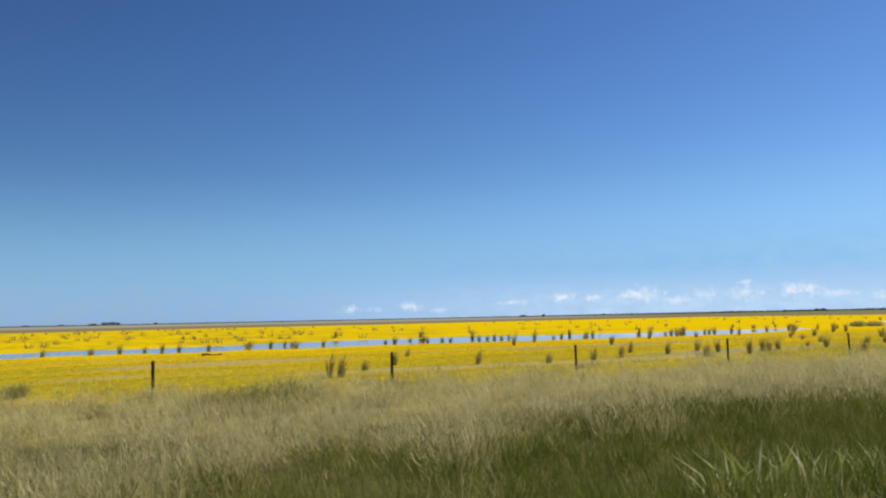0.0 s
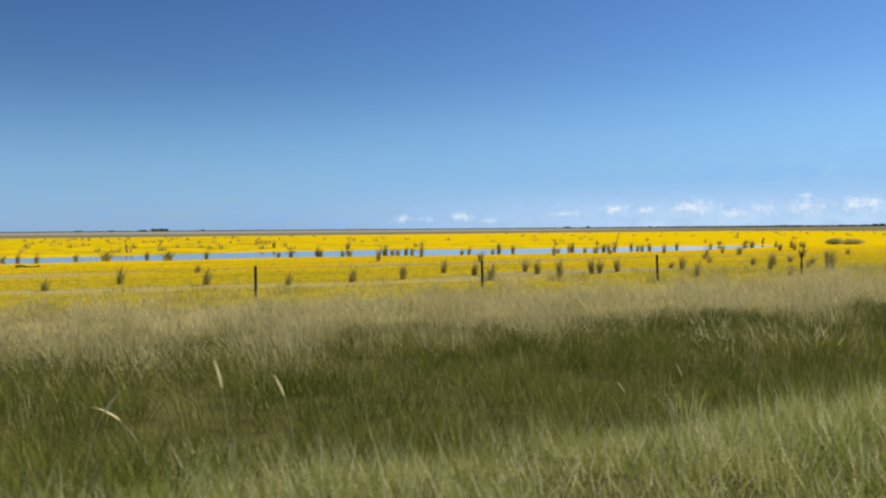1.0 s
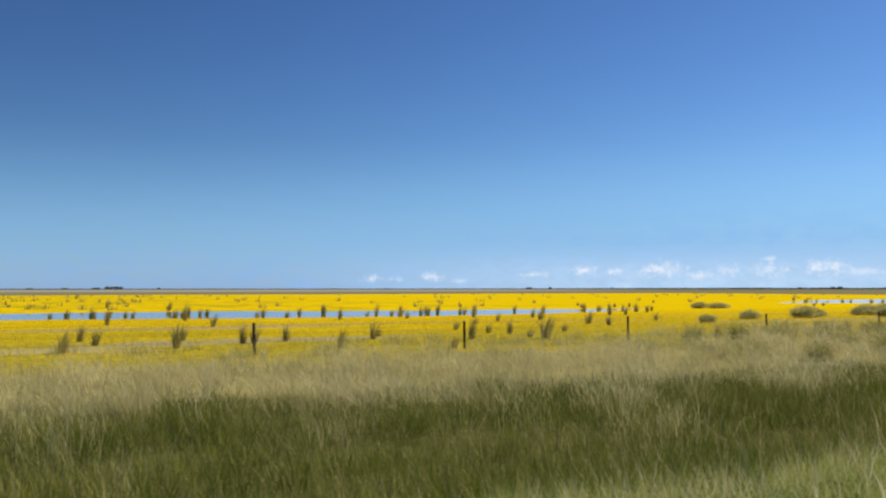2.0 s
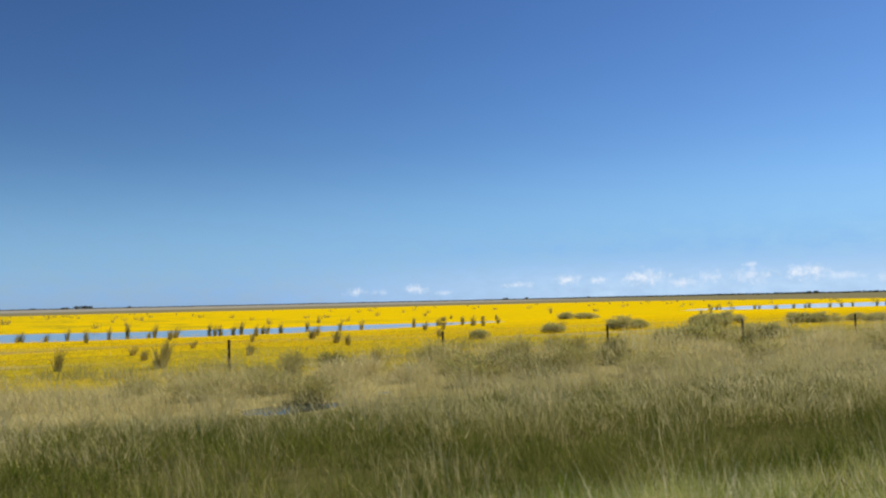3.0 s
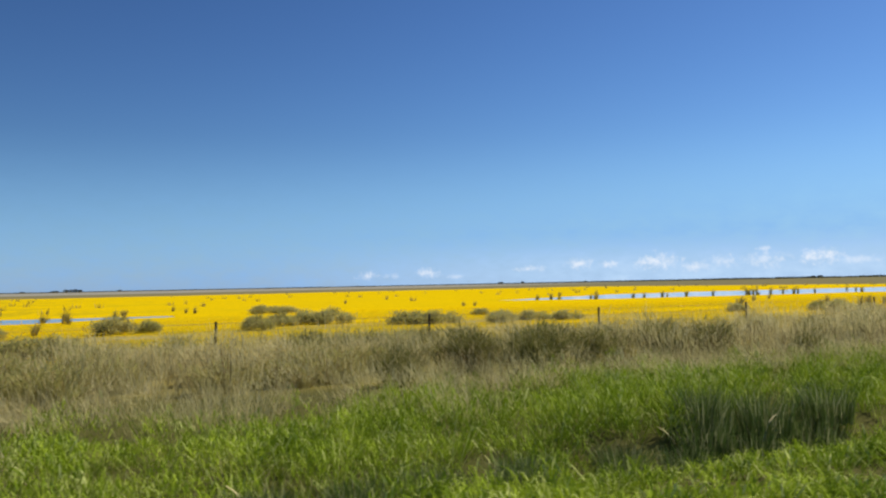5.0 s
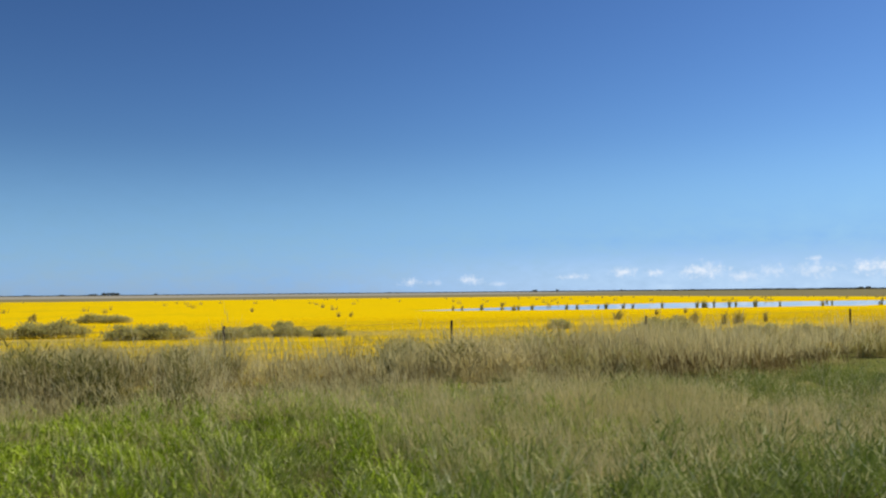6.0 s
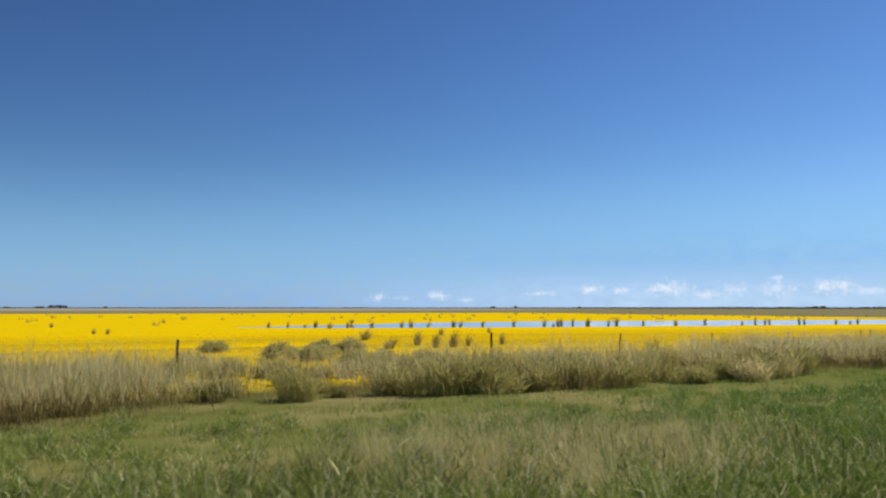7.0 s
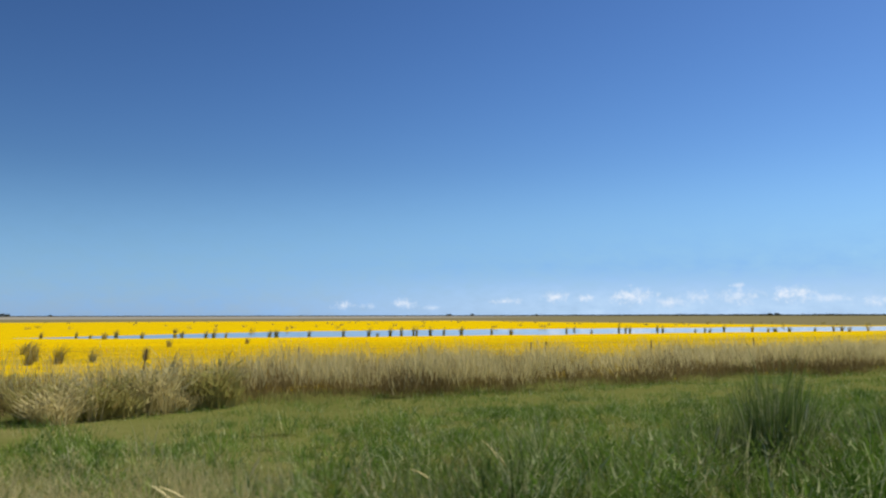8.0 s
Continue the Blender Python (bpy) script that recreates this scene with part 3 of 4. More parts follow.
sow("bank_weeds", MAT_WEED, "leafy green weeds and grass on the roadside bank", (106, 182, 3.8, 18), 110000, (0.30, 0.60), (0.006, 0.013), (0.4, 1.3), bank,
    seed=16, tuft=0.14, each=45, swell=0.2, rise=heaps, arch=True)
sow("weed_leaves", MAT_WEED, "small curled leaves of the roadside weeds", (106, 182, 3.8, 18), 700000, (0.28, 0.56), (0.009, 0.020), (0.4, 1.6), bank,
    seed=22, tuft=0.14, each=110, swell=0.2, bent=False, rise=heaps, lift=(0.15, 1.0), leaf=(0.05, 0.14))


def tall_patch(x, y):
    return np.maximum(0.9 * fade(116, 119.5, 129, 133, x), (0.3 + 0.5 * fade(146, 149, 160, 163, x)) * fade(133, 138, 168, 172, x) * np.clip(0.4 + waves(x, y, 37, 3.0), 0, 1)) * fade(4.6, 5.2, 7.2, 8.2, y) * hollows(x, y) * (1 - 0.6 * dry_patch(x, y))


def tall_heaps(x, y):
    return np.clip(0.85 + 0.45 * waves(x, y, 54, 2.4) + 0.2 * waves(x, y, 57, 0.9), 0.4, 1.25)


sow("tall_weeds", MAT_TALL, "tall dark olive weeds with narrow leaves on the bank", (116, 172, 4.6, 8.2), 50000, (0.45, 0.9), (0.006, 0.012), (0.15, 0.7), tall_patch,
    seed=19, tuft=0.12, each=30, swell=0.2, rise=tall_heaps)
sow("tall_weed_leaves", MAT_TALL, "narrow drooping leaves on the tall olive weeds", (116, 172, 4.6, 8.2), 300000, (0.42, 0.8), (0.009, 0.019), (0.3, 1.5), tall_patch,
    seed=23, tuft=0.13, each=100, swell=0.2, bent=False, rise=tall_heaps, lift=(0.1, 1.0), leaf=(0.05, 0.15))
sow("bank_sedge", MAT_SEDGE, "upright blue-green sedge blades among the bank weeds", (138, 166, 4.8, 9.5), 60000, (0.45, 0.85), (0.006, 0.013), (0.15, 0.7),
    lambda x, y: np.clip(0.15 + 1.2 * waves(x, y, 73, 2.6), 0, 1) * fade(140, 147, 162, 166, x) * fade(4.8, 5.4, 7.5, 9.5, y) * (1 - dry_patch(x, y)), seed=46, tuft=0.14, each=26)
sow("pale_stalks", MAT_STALKS, "pale dry seed stalks among the bank weeds", (108, 178, 5.0, 14), 9000, (0.4, 0.8), (0.005, 0.010), (0.1, 0.7),
    lambda x, y: np.clip(0.25 + 1.1 * waves(x, y, 25, 5.0), 0.03, 1), seed=13, tuft=0.22, each=7)
sow("straw_patch", MAT_STRAW, "tall straw patch on the roadside bank", (110, 153, 4.6, 16), 190000, (0.45, 0.85), (0.005, 0.010), (0.1, 0.7), dry_patch,
    seed=15, tuft=0.16, each=40, bent=False)
sow("straw_tops", MAT_STRAW, "pale seed heads over the straw patch on the bank", (110, 153, 4.6, 16), 90000, (0.5, 0.85), (0.006, 0.013), (0.3, 1.2), dry_patch,
    seed=45, tuft=0.18, each=40, bent=False, lift=(0.4, 0.85), leaf=(0.08, 0.2))


# brown dry reeds in front of the fence, thick and thin along its length
def belt(x, y):
    run = np.interp(x, [84, 96, 106, 118, 121, 129, 130.5, 132, 134, 138, 142, 152, 154, 330], [0, 0.14, 0.16, 0.2, 0.8, 0.8, 0.08, 0.08, 0.16, 0.24, 0.42, 0.55, 1, 1])
    y = y - belt_shift(x)
    return run * fade(17, 18.4, 23, 25.5, y + 0.7 * waves(x, y, 16, 6.0)) * np.clip(0.7 + 0.7 * waves(x, y * 0.4, 17, 7.0), 0.05, 1)


sow("reed_belt", MAT_REED, "belt of brown dry reeds along the fence", (84, 208, 17.0, 30.5), 560000, (0.6, 1.3), (0.009, 0.018), (0.1, 0.6), belt, bent=False, seed=7, tuft=0.26, each=70, lift=(0.0, 0.66), leaf=(0.26, 0.52))
sow("straw_plumes", MAT_PLUME, "tall pale straw plumes above the brown reeds", (84, 208, 17.6, 30.5), 430000, (1.0, 1.8), (0.010, 0.020), (0.1, 0.55), lambda x, y: belt(x, y) * (1 - 0.35 * fade(129, 132, 151, 154, x) - 0.25 * smooth(151, 154, x)), seed=17, tuft=0.5, each=60, bent=False, lift=(0.47, 0.70), leaf=(0.25, 0.48))
# flowers standing nearest
sow("flower_stalks", MAT_STALK, "thin olive stalks among the flowers", (-8, 200, 24, 62), 50000, (0.10, 0.28), (0.008, 0.016), (0.1, 0.5),
    lambda x, y: smooth(24, 28, y) * (1 - smooth(45, 62, y)), bent=False, seed=8)


def make_flowers():
    r = np.random.RandomState(9)
    n = 110000
    x, y = r.uniform(-10, 210, n), 23 + 52 * r.uniform(0, 1, n) ** 1.5
    ok = r.uniform(0, 1, n) < smooth(22, 30, y) * np.clip(0.5 + 0.6 * waves(x * 0.12, y, 21, 9.0), 0.05, 1) * (0.2 + 0.8 * smooth(34, 52, y))
    ok &= wet(x, y) < -0.3
    x, y = x[ok], y[ok]
    n = len(x)
    size, z = r.uniform(0.022, 0.05, n), land(x, y) + r.uniform(0.06, 0.26, n)
    spin = r.uniform(0, 6.283, n)
    co = np.empty((n, 4, 3))
    for i in range(4):
        a = spin + i * math.pi / 2
        co[:, i] = np.stack([x + np.cos(a) * size, y + np.sin(a) * size, z + np.sin(a) * size * -0.6], 1)
    me = bpy.data.meshes.new("flower_carpet")
    me.vertices.add(n * 4)
    me.loops.add(n * 4)
    me.polygons.add(n)
    me.vertices.foreach_set("co", co.ravel())
    me.polygons.foreach_set("loop_start", np.arange(n, dtype=np.int32) * 4)
    me.loops.foreach_set("vertex_index", np.arange(n * 4, dtype=np.int32))
    me.update(calc_edges=True)
    me.materials.append(MAT_FLOWER)
    tagged(new("flower_carpet", me), "dense carpet of small bright yellow flowers", "flowers", kind="stuff")


make_flowers()


def make_far_rushes():
    r = np.random.RandomState(61)
    m, each = 620, 14
    px, py = r.uniform(-60, 330, m), 96 + 200 * r.uniform(0, 1, m) ** 1.4
    ok = (wet(px, py) < -1) & (r.uniform(0, 1, m) < np.clip(0.25 + 0.75 * smooth(90, 20, px) + 0.5 * smooth(250, 300, px), 0, 1))
    px, py = np.repeat(px[ok], each), np.repeat(py[ok], each)
    n = len(px)
    a = r.uniform(0, 6.283, n)
    q = r.uniform(0, 0.55, n)
    h = r.uniform(0.35, 1.0, n)
    me = leaf_mesh("far_rushes", px + np.cos(a) * q, py + np.sin(a) * q, land(px, py) - 0.02, h, r.uniform(0.06, 0.14, n), h * 0.3, a, MAT_RUSH, False, r)
    tagged(new("far_rushes", me), "small olive rushes scattered through the far yellow carpet", "rush", kind="stuff")


make_far_rushes()


# ---- rush tussocks and shrubs ----
def rush_mesh(seed):
    """One tussock a metre high: stems fanning out of one foot, loose and feathery at the top."""
    r = np.random.RandomState(seed)
    n = 76
    a, q = r.uniform(0, 6.283, n), r.uniform(0, 1, n) ** 0.6
    foot = 0.13 * q
    h = (1.0 - 0.35 * q * r.uniform(0, 1, n)) * r.uniform(0.4, 1.0, n)
    lean = q * r.uniform(0.12, 0.62, n)
    push = r.uniform(0.10, 0.30)
    tx, ty = np.cos(a) * lean + push * h, np.sin(a) * lean    # the wind pushes all tips one way
    return leaf_mesh("rush_tussock", np.cos(a) * foot, np.sin(a) * foot, np.full(n, -0.03), h, r.uniform(0.018, 0.038, n), np.hypot(tx, ty), np.arctan2(ty, tx), MAT_RUSH, True, r)


def shrub_mesh(seed):
    """One low shrub a metre wide and high: stems with small leaves in uneven clumps."""
    r = np.random.RandomState(seed)
    m = 16
    ca, cr = r.uniform(0, 6.283, m), 0.45 * np.sqrt(r.uniform(0, 1, m))
    ch = (0.95 - 2.4 * cr * cr) * r.uniform(0.6, 1.05, m)
    n = 2300
    pick = r.randint(0, m, n)
    x = np.cos(ca[pick]) * cr[pick] + r.normal(0, 0.10, n)
    y = np.sin(ca[pick]) * cr[pick] + r.normal(0, 0.10, n)
    z = np.clip(ch[pick] * r.uniform(0.05, 1.0, n) ** 0.7 + r.normal(0, 0.05, n), 0.0, 1.05) - 0.03
    return leaf_mesh("low_shrub", x, y, z, r.uniform(0.08, 0.20, n), r.uniform(0.02, 0.04, n), r.uniform(0.02, 0.12, n), r.uniform(0, 6.283, n), MAT_SHRUB, False, r)


def bush_mesh(seed, mat):
    """One grass bush a metre wide and high: crowded stems out of a few feet and loose tops hanging over."""
    r = np.random.RandomState(seed)
    m, n, k = 9, 420, 820
    fa, fr = r.uniform(0, 6.283, m), 0.30 * np.sqrt(r.uniform(0, 1, m))
    fh = (1.0 - 1.6 * fr * fr) * r.uniform(0.7, 1.05, m)
    pick = r.randint(0, m, n + k)
    a, q = r.uniform(0, 6.283, n + k), np.sqrt(r.uniform(0, 1, n + k))
    x, y = np.cos(fa[pick]) * fr[pick] + np.cos(a) * 0.12 * q, np.sin(fa[pick]) * fr[pick] + np.sin(a) * 0.12 * q
    h = fh[pick] * r.uniform(0.45, 0.95, n + k) * (1 - 0.2 * q)
    lean = h * q * r.uniform(0.05, 0.45, n + k)
    turn = a + r.normal(0, 0.4, n + k)
    z = np.full(n + k, -0.03)
    share = r.uniform(0.35, 1.0, k)                # the last k are short leaves along the stems
    x[n:], y[n:] = x[n:] + np.cos(turn[n:]) * lean[n:] * share, y[n:] + np.sin(turn[n:]) * lean[n:] * share
    z[n:] = h[n:] * share
    h[n:] = r.uniform(0.05, 0.17, k)
    lean[n:] = h[n:] * r.uniform(0.2, 1.2, k)
    wide = np.where(np.arange(n + k) < n, r.uniform(0.005, 0.012, n + k), r.uniform(0.012, 0.026, n + k))
    return leaf_mesh("grass_bush", x, y, z, h, wide, lean, turn, mat, False, r)


RUSH = [rush_mesh(i) for i in range(6)]
SHRUB = [shrub_mesh(i + 50) for i in range(5)]
WEED = [bush_mesh(i + 330, MAT_TALL) for i in range(2)]
BUSH = {"olive": [bush_mesh(i + 340, MAT_OLIVE) for i in range(4)], "dark": [bush_mesh(i + 300, MAT_BUSH) for i in range(4)], "straw": [bush_mesh(i + 310, MAT_PLUME) for i in range(2)]}


def plant(mesh, name, x, y, wide, tall, label, category, group, r):
    ob = new(name, mesh)
    z = float(land(x, y))
    ob.matrix_basis = Matrix.Translation((x, y, z)) @ Matrix.Rotation(r.uniform(-0.5, 0.5), 4, "Z") @ Matrix.Diagonal((wide, wide, tall, 1))
    return tagged(ob, label, category, group)


def plant_tussocks(seed, *stretch):
    r = random.Random(seed)
    for x, y, tall, wide in stretch:
        if wide < 1.25:
            where = "standing at the edge of the flood water" if 66 < y < 130 else "among the yellow flowers"
            plant(r.choice(RUSH), "rush_tussock", x, y, max(0.85, wide * 1.8), tall * 1.4, "dark olive rush tussock " + where, "rush", "rush tussocks in the marsh", r)
        else:
            plant(r.choice(SHRUB), "low_shrub", x, y, wide, tall, "low grey-green saltbush shrub among the yellow flowers", "shrub", "low shrubs in the marsh", r)


# metres along the road, metres away, height, width
plant_tussocks(1,
    (15.2, 33.4, 0.97, 0.34), (15.6, 33.1, 0.87, 0.34), (18.0, 36.6, 0.49, 0.22), (20.9, 39.9, 0.78, 0.26), (24.4, 37.1, 0.70, 0.41), (25.0, 47.7, 0.51, 0.39),
    (27.8, 35.6, 0.53, 0.29), (30.7, 35.7, 0.62, 0.53), (33.7, 37.1, 0.71, 0.46), (36.8, 33.7, 0.77, 0.50), (37.4, 40.9, 0.76, 0.48), (38.0, 38.2, 0.73, 0.33),
    (39.1, 58.0, 1.22, 0.38), (41.0, 34.6, 0.92, 0.46), (41.3, 37.4, 0.81, 0.42), (41.8, 39.7, 0.80, 0.41), (44.0, 36.4, 0.87, 0.34), (44.5, 36.4, 0.87, 0.42),
    (45.2, 52.9, 0.73, 0.55), (46.1, 37.1, 0.79, 0.32), (47.1, 31.8, 0.74, 0.37), (50.3, 36.9, 0.83, 0.32), (51.4, 39.3, 0.37, 0.16), (51.4, 30.1, 0.56, 0.28))
plant_tussocks(2,
    (54.4, 34.5, 0.88, 0.27), (56.2, 61.3, 0.91, 0.44), (57.8, 43.4, 0.50, 0.25), (58.0, 39.6, 0.52, 0.23), (58.1, 33.8, 1.00, 0.87), (58.1, 35.3, 0.42, 0.31),
    (58.9, 38.8, 0.80, 0.28), (61.4, 48.1, 0.49, 0.49), (61.7, 60.9, 0.64, 0.41), (62.8, 39.4, 0.42, 0.30), (63.3, 41.8, 0.51, 0.44), (65.9, 53.2, 0.63, 0.40),
    (65.9, 30.5, 0.59, 0.59), (68.0, 61.4, 0.88, 0.49), (69.4, 44.2, 0.67, 0.39), (69.4, 24.7, 0.86, 0.86), (69.5, 46.7, 0.80, 0.73), (70.2, 54.2, 0.74, 0.73),
    (71.7, 57.9, 0.75, 0.42), (75.9, 33.2, 0.67, 0.67), (76.7, 28.8, 0.66, 0.44), (77.0, 32.2, 0.62, 0.58), (77.8, 49.7, 0.54, 0.53), (78.0, 44.4, 0.68, 1.30))
plant_tussocks(3,
    (82.0, 61.4, 0.73, 0.62), (83.5, 61.0, 0.72, 0.52), (82.4, 32.2, 0.95, 1.9), (83.6, 31.9, 1.15, 2.0), (84.8, 31.9, 1.2, 2.1), (86.1, 32.2, 1.05, 1.8),
    (88.6, 32.4, 0.95, 2.1), (89.9, 31.9, 1.0, 1.9), (86.2, 48.6, 0.82, 1.6), (88.3, 50.6, 0.83, 0.6), (92.4, 48.5, 1.1, 2.3), (94.2, 49.0, 0.86, 1.3),
    (99.9, 46.6, 0.97, 1.7), (102.2, 50.8, 0.9, 2.0), (104.2, 51.9, 1.1, 2.4), (105.9, 51.4, 1.1, 2.3), (109.4, 47.0, 1.0, 2.4), (111.4, 46.6, 0.95, 2.5),
    (107.0, 76.4, 0.9, 3.2), (108.6, 75.6, 0.8, 2.2), (114.4, 43.8, 0.75, 1.8), (116.0, 46.8, 0.7, 2.0), (118.0, 46.0, 0.72, 2.2), (119.9, 45.0, 0.7, 1.9),
    (119.5, 56.7, 0.62, 1.34), (75.0, 31.6, 0.6, 0.8), (77.6, 30.2, 0.68, 0.8), (132.2, 32.9, 0.9, 1.7), (134.9, 45.2, 0.77, 1.48), (137.0, 38.1, 0.86, 1.7), (139.2, 39.5, 0.8, 1.7),
    (133.2, 29.4, 0.75, 1.4), (134.6, 28.6, 0.75, 1.4), (139.0, 33.0, 0.8, 1.4), (140.2, 32.6, 0.75, 1.4), (141.8, 31.9, 0.8, 1.5), (140.2, 42.3, 0.8, 1.6), (138.2, 36.5, 0.8, 1.5))
plant_tussocks(4,
    (141.6, 41.8, 0.91, 1.52), (144.9, 44.9, 0.67, 1.00), (147.6, 57.6, 0.75, 1.17), (147.9, 45.0, 0.89, 0.68), (148.1, 48.3, 0.89, 0.69), (149.2, 45.3, 0.93, 0.78),
    (150.9, 46.6, 0.77, 0.51), (152.6, 30.5, 1.01, 0.81), (153.6, 47.1, 0.74, 0.43), (153.8, 27.4, 1.12, 0.75), (3.9, 74.0, 0.65, 0.46), (7.4, 72.6, 0.65, 0.65),
    (9.7, 72.9, 0.85, 0.57), (12.0, 76.5, 0.60, 0.40), (13.3, 74.8, 0.79, 0.40), (14.7, 74.7, 0.80, 0.40), (17.6, 76.6, 0.62, 0.52), (20.0, 71.4, 0.79, 1.09),
    (23.4, 76.8, 0.76, 0.43), (25.0, 74.5, 0.74, 1.06), (25.3, 78.9, 0.67, 0.45), (28.5, 76.5, 0.77, 0.33), (35.2, 76.9, 0.46, 0.35), (36.5, 77.6, 0.82, 0.58))
plant_tussocks(5,
    (38.4, 74.5, 1.14, 0.46), (38.6, 74.0, 0.68, 0.45), (40.0, 81.7, 0.50, 0.37), (40.8, 109.7, 1.23, 0.55), (41.2, 76.0, 0.59, 0.47), (41.7, 75.1, 0.58, 0.47),
    (44.7, 63.7, 1.15, 0.52), (44.7, 69.7, 0.67, 0.56), (45.3, 75.5, 0.72, 0.48), (45.8, 74.6, 0.71, 0.48), (46.5, 93.2, 1.07, 0.71), (47.0, 80.2, 0.89, 0.51),
    (47.0, 72.2, 0.82, 0.35), (48.3, 77.6, 0.74, 0.50), (51.6, 70.9, 0.59, 0.47), (51.9, 69.9, 0.83, 0.46), (53.6, 68.3, 0.64, 0.46), (55.1, 69.9, 0.94, 0.47),
    (58.3, 73.2, 0.90, 0.40), (60.3, 80.5, 0.95, 0.54), (61.0, 68.8, 0.58, 0.39), (61.3, 67.2, 1.19, 0.48), (62.3, 66.0, 0.56, 0.37), (62.5, 64.5, 0.81, 0.70))
plant_tussocks(6,
    (66.2, 68.7, 0.99, 0.40), (66.6, 68.4, 0.99, 0.40), (66.9, 75.8, 0.93, 0.40), (68.3, 71.9, 0.90, 0.52), (68.7, 70.5, 1.28, 0.51), (70.1, 68.5, 0.81, 0.40),
    (70.4, 68.1, 0.81, 0.40), (71.7, 68.6, 1.02, 0.51), (77.1, 79.4, 0.83, 0.48), (78.3, 72.6, 0.89, 0.45), (78.6, 67.5, 0.95, 0.32), (84.1, 68.5, 0.94, 0.40),
    (88.1, 71.7, 0.81, 0.70), (89.7, 67.4, 0.96, 0.68), (89.7, 69.7, 0.80, 0.46), (90.0, 66.0, 0.81, 0.54), (93.7, 77.5, 0.89, 0.51), (94.0, 70.3, 0.59, 0.47),
    (94.8, 84.6, 0.55, 0.88), (100.4, 94.0, 0.56, 0.42), (100.8, 86.1, 0.52, 0.39), (101.4, 83.8, 0.64, 0.39))
plant_tussocks(7,
    (124.9, 108.0, 0.54, 0.54), (129.3, 79.6, 0.51, 0.51), (130.4, 79.1, 0.51, 0.51), (148.4, 95.7, 0.72, 0.48), (152.0, 101.2, 0.77, 0.39),
    (153.3, 97.8, 0.50, 0.38), (154.3, 90.1, 0.70, 0.81), (156.5, 104.8, 0.86, 0.69), (157.3, 65.3, 0.61, 0.61), (158.7, 97.5, 0.82, 0.49), (163.9, 103.4, 0.70, 0.70),
    (164.3, 69.8, 0.58, 0.29), (164.8, 115.2, 0.76, 0.76), (165.6, 96.6, 0.84, 0.67), (166.1, 94.7, 0.82, 0.66), (166.6, 90.3, 0.62, 0.37), (172.0, 92.5, 0.91, 0.65),
    (175.2, 101.6, 0.90, 0.72), (179.2, 100.6, 0.72, 0.54), (183.3, 99.1, 0.90, 0.54), (184.2, 92.4, 1.04, 0.69), (184.8, 91.1, 0.55, 0.34), (188.4, 95.7, 1.16, 0.58))
plant_tussocks(8,
    (190.1, 91.3, 1.12, 0.42), (192.2, 100.8, 1.07, 0.61), (193.6, 100.0, 1.22, 0.46), (194.3, 92.2, 1.01, 0.43), (195.6, 98.9, 1.07, 0.61), (199.8, 97.9, 1.13, 0.76),
    (200.2, 85.4, 0.83, 0.70), (204.5, 97.7, 0.78, 0.39), (214.3, 88.0, 0.75, 0.45), (220.2, 102.2, 0.69, 0.43), (225.2, 94.4, 0.99, 0.41), (225.7, 94.0, 0.99, 0.33),
    (226.5, 89.0, 1.28, 0.40), (226.7, 109.3, 0.74, 0.37), (227.0, 98.2, 1.20, 0.51), (227.2, 88.7, 1.12, 0.40), (231.0, 86.4, 0.64, 0.40), (232.8, 85.4, 0.80, 0.48),
    (237.8, 82.4, 1.11, 0.55), (239.7, 81.3, 0.63, 0.48), (240.4, 90.2, 1.02, 0.51), (241.2, 94.9, 0.71, 0.44), (243.6, 83.5, 0.82, 0.82), (248.6, 85.3, 0.84, 0.68))
plant_tussocks(9,
    (250.6, 79.3, 0.98, 0.49), (251.8, 83.4, 0.67, 0.51), (252.5, 78.2, 0.81, 0.65), (255.1, 81.4, 1.01, 0.67), (258.4, 79.5, 0.67, 0.42))


def plant_bushes(kind, label, seed, *stretch):
    """Grass bushes between the road and the fence: along, away, width, height."""
    r = random.Random(seed)
    for x, y, wide, tall in stretch:
        plant(r.choice(BUSH[kind]), "grass_bush", x, y, wide * 1.25, tall * 1.25, label, "bush", "grass bushes along the fence", r)


plant_bushes("olive", "olive brown bush of coarse grass before the fence", 21,
    (3.3, 31.4, 1.2, 0.5), (8.1, 22.7, 1.4, 0.6), (9.0, 22.2, 1.6, 0.85), (10.0, 21.9, 1.6, 0.95), (10.8, 22.3, 1.3, 0.65), (12.6, 21.6, 1.2, 0.5), (5.6, 23.3, 1.0, 0.4), (56.3, 24.2, 1.0, 0.55), (57.5, 21.6, 1.8, 0.65),
    (60.2, 19.6, 1.2, 0.72), (59.7, 22.4, 1.7, 0.7), (65.5, 20.4, 2.2, 0.85), (66.6, 21.7, 1.6, 0.9), (70.1, 22.8, 1.6, 0.9), (71.2, 20.2, 1.8, 0.74),
    (71.3, 24.1, 1.5, 0.6), (74.3, 22.4, 1.4, 0.62), (77.5, 21.7, 1.6, 0.84), (85.7, 22.6, 1.7, 0.85), (88.6, 22.5, 1.9, 1.08), (88.5, 19.0, 1.7, 0.96))
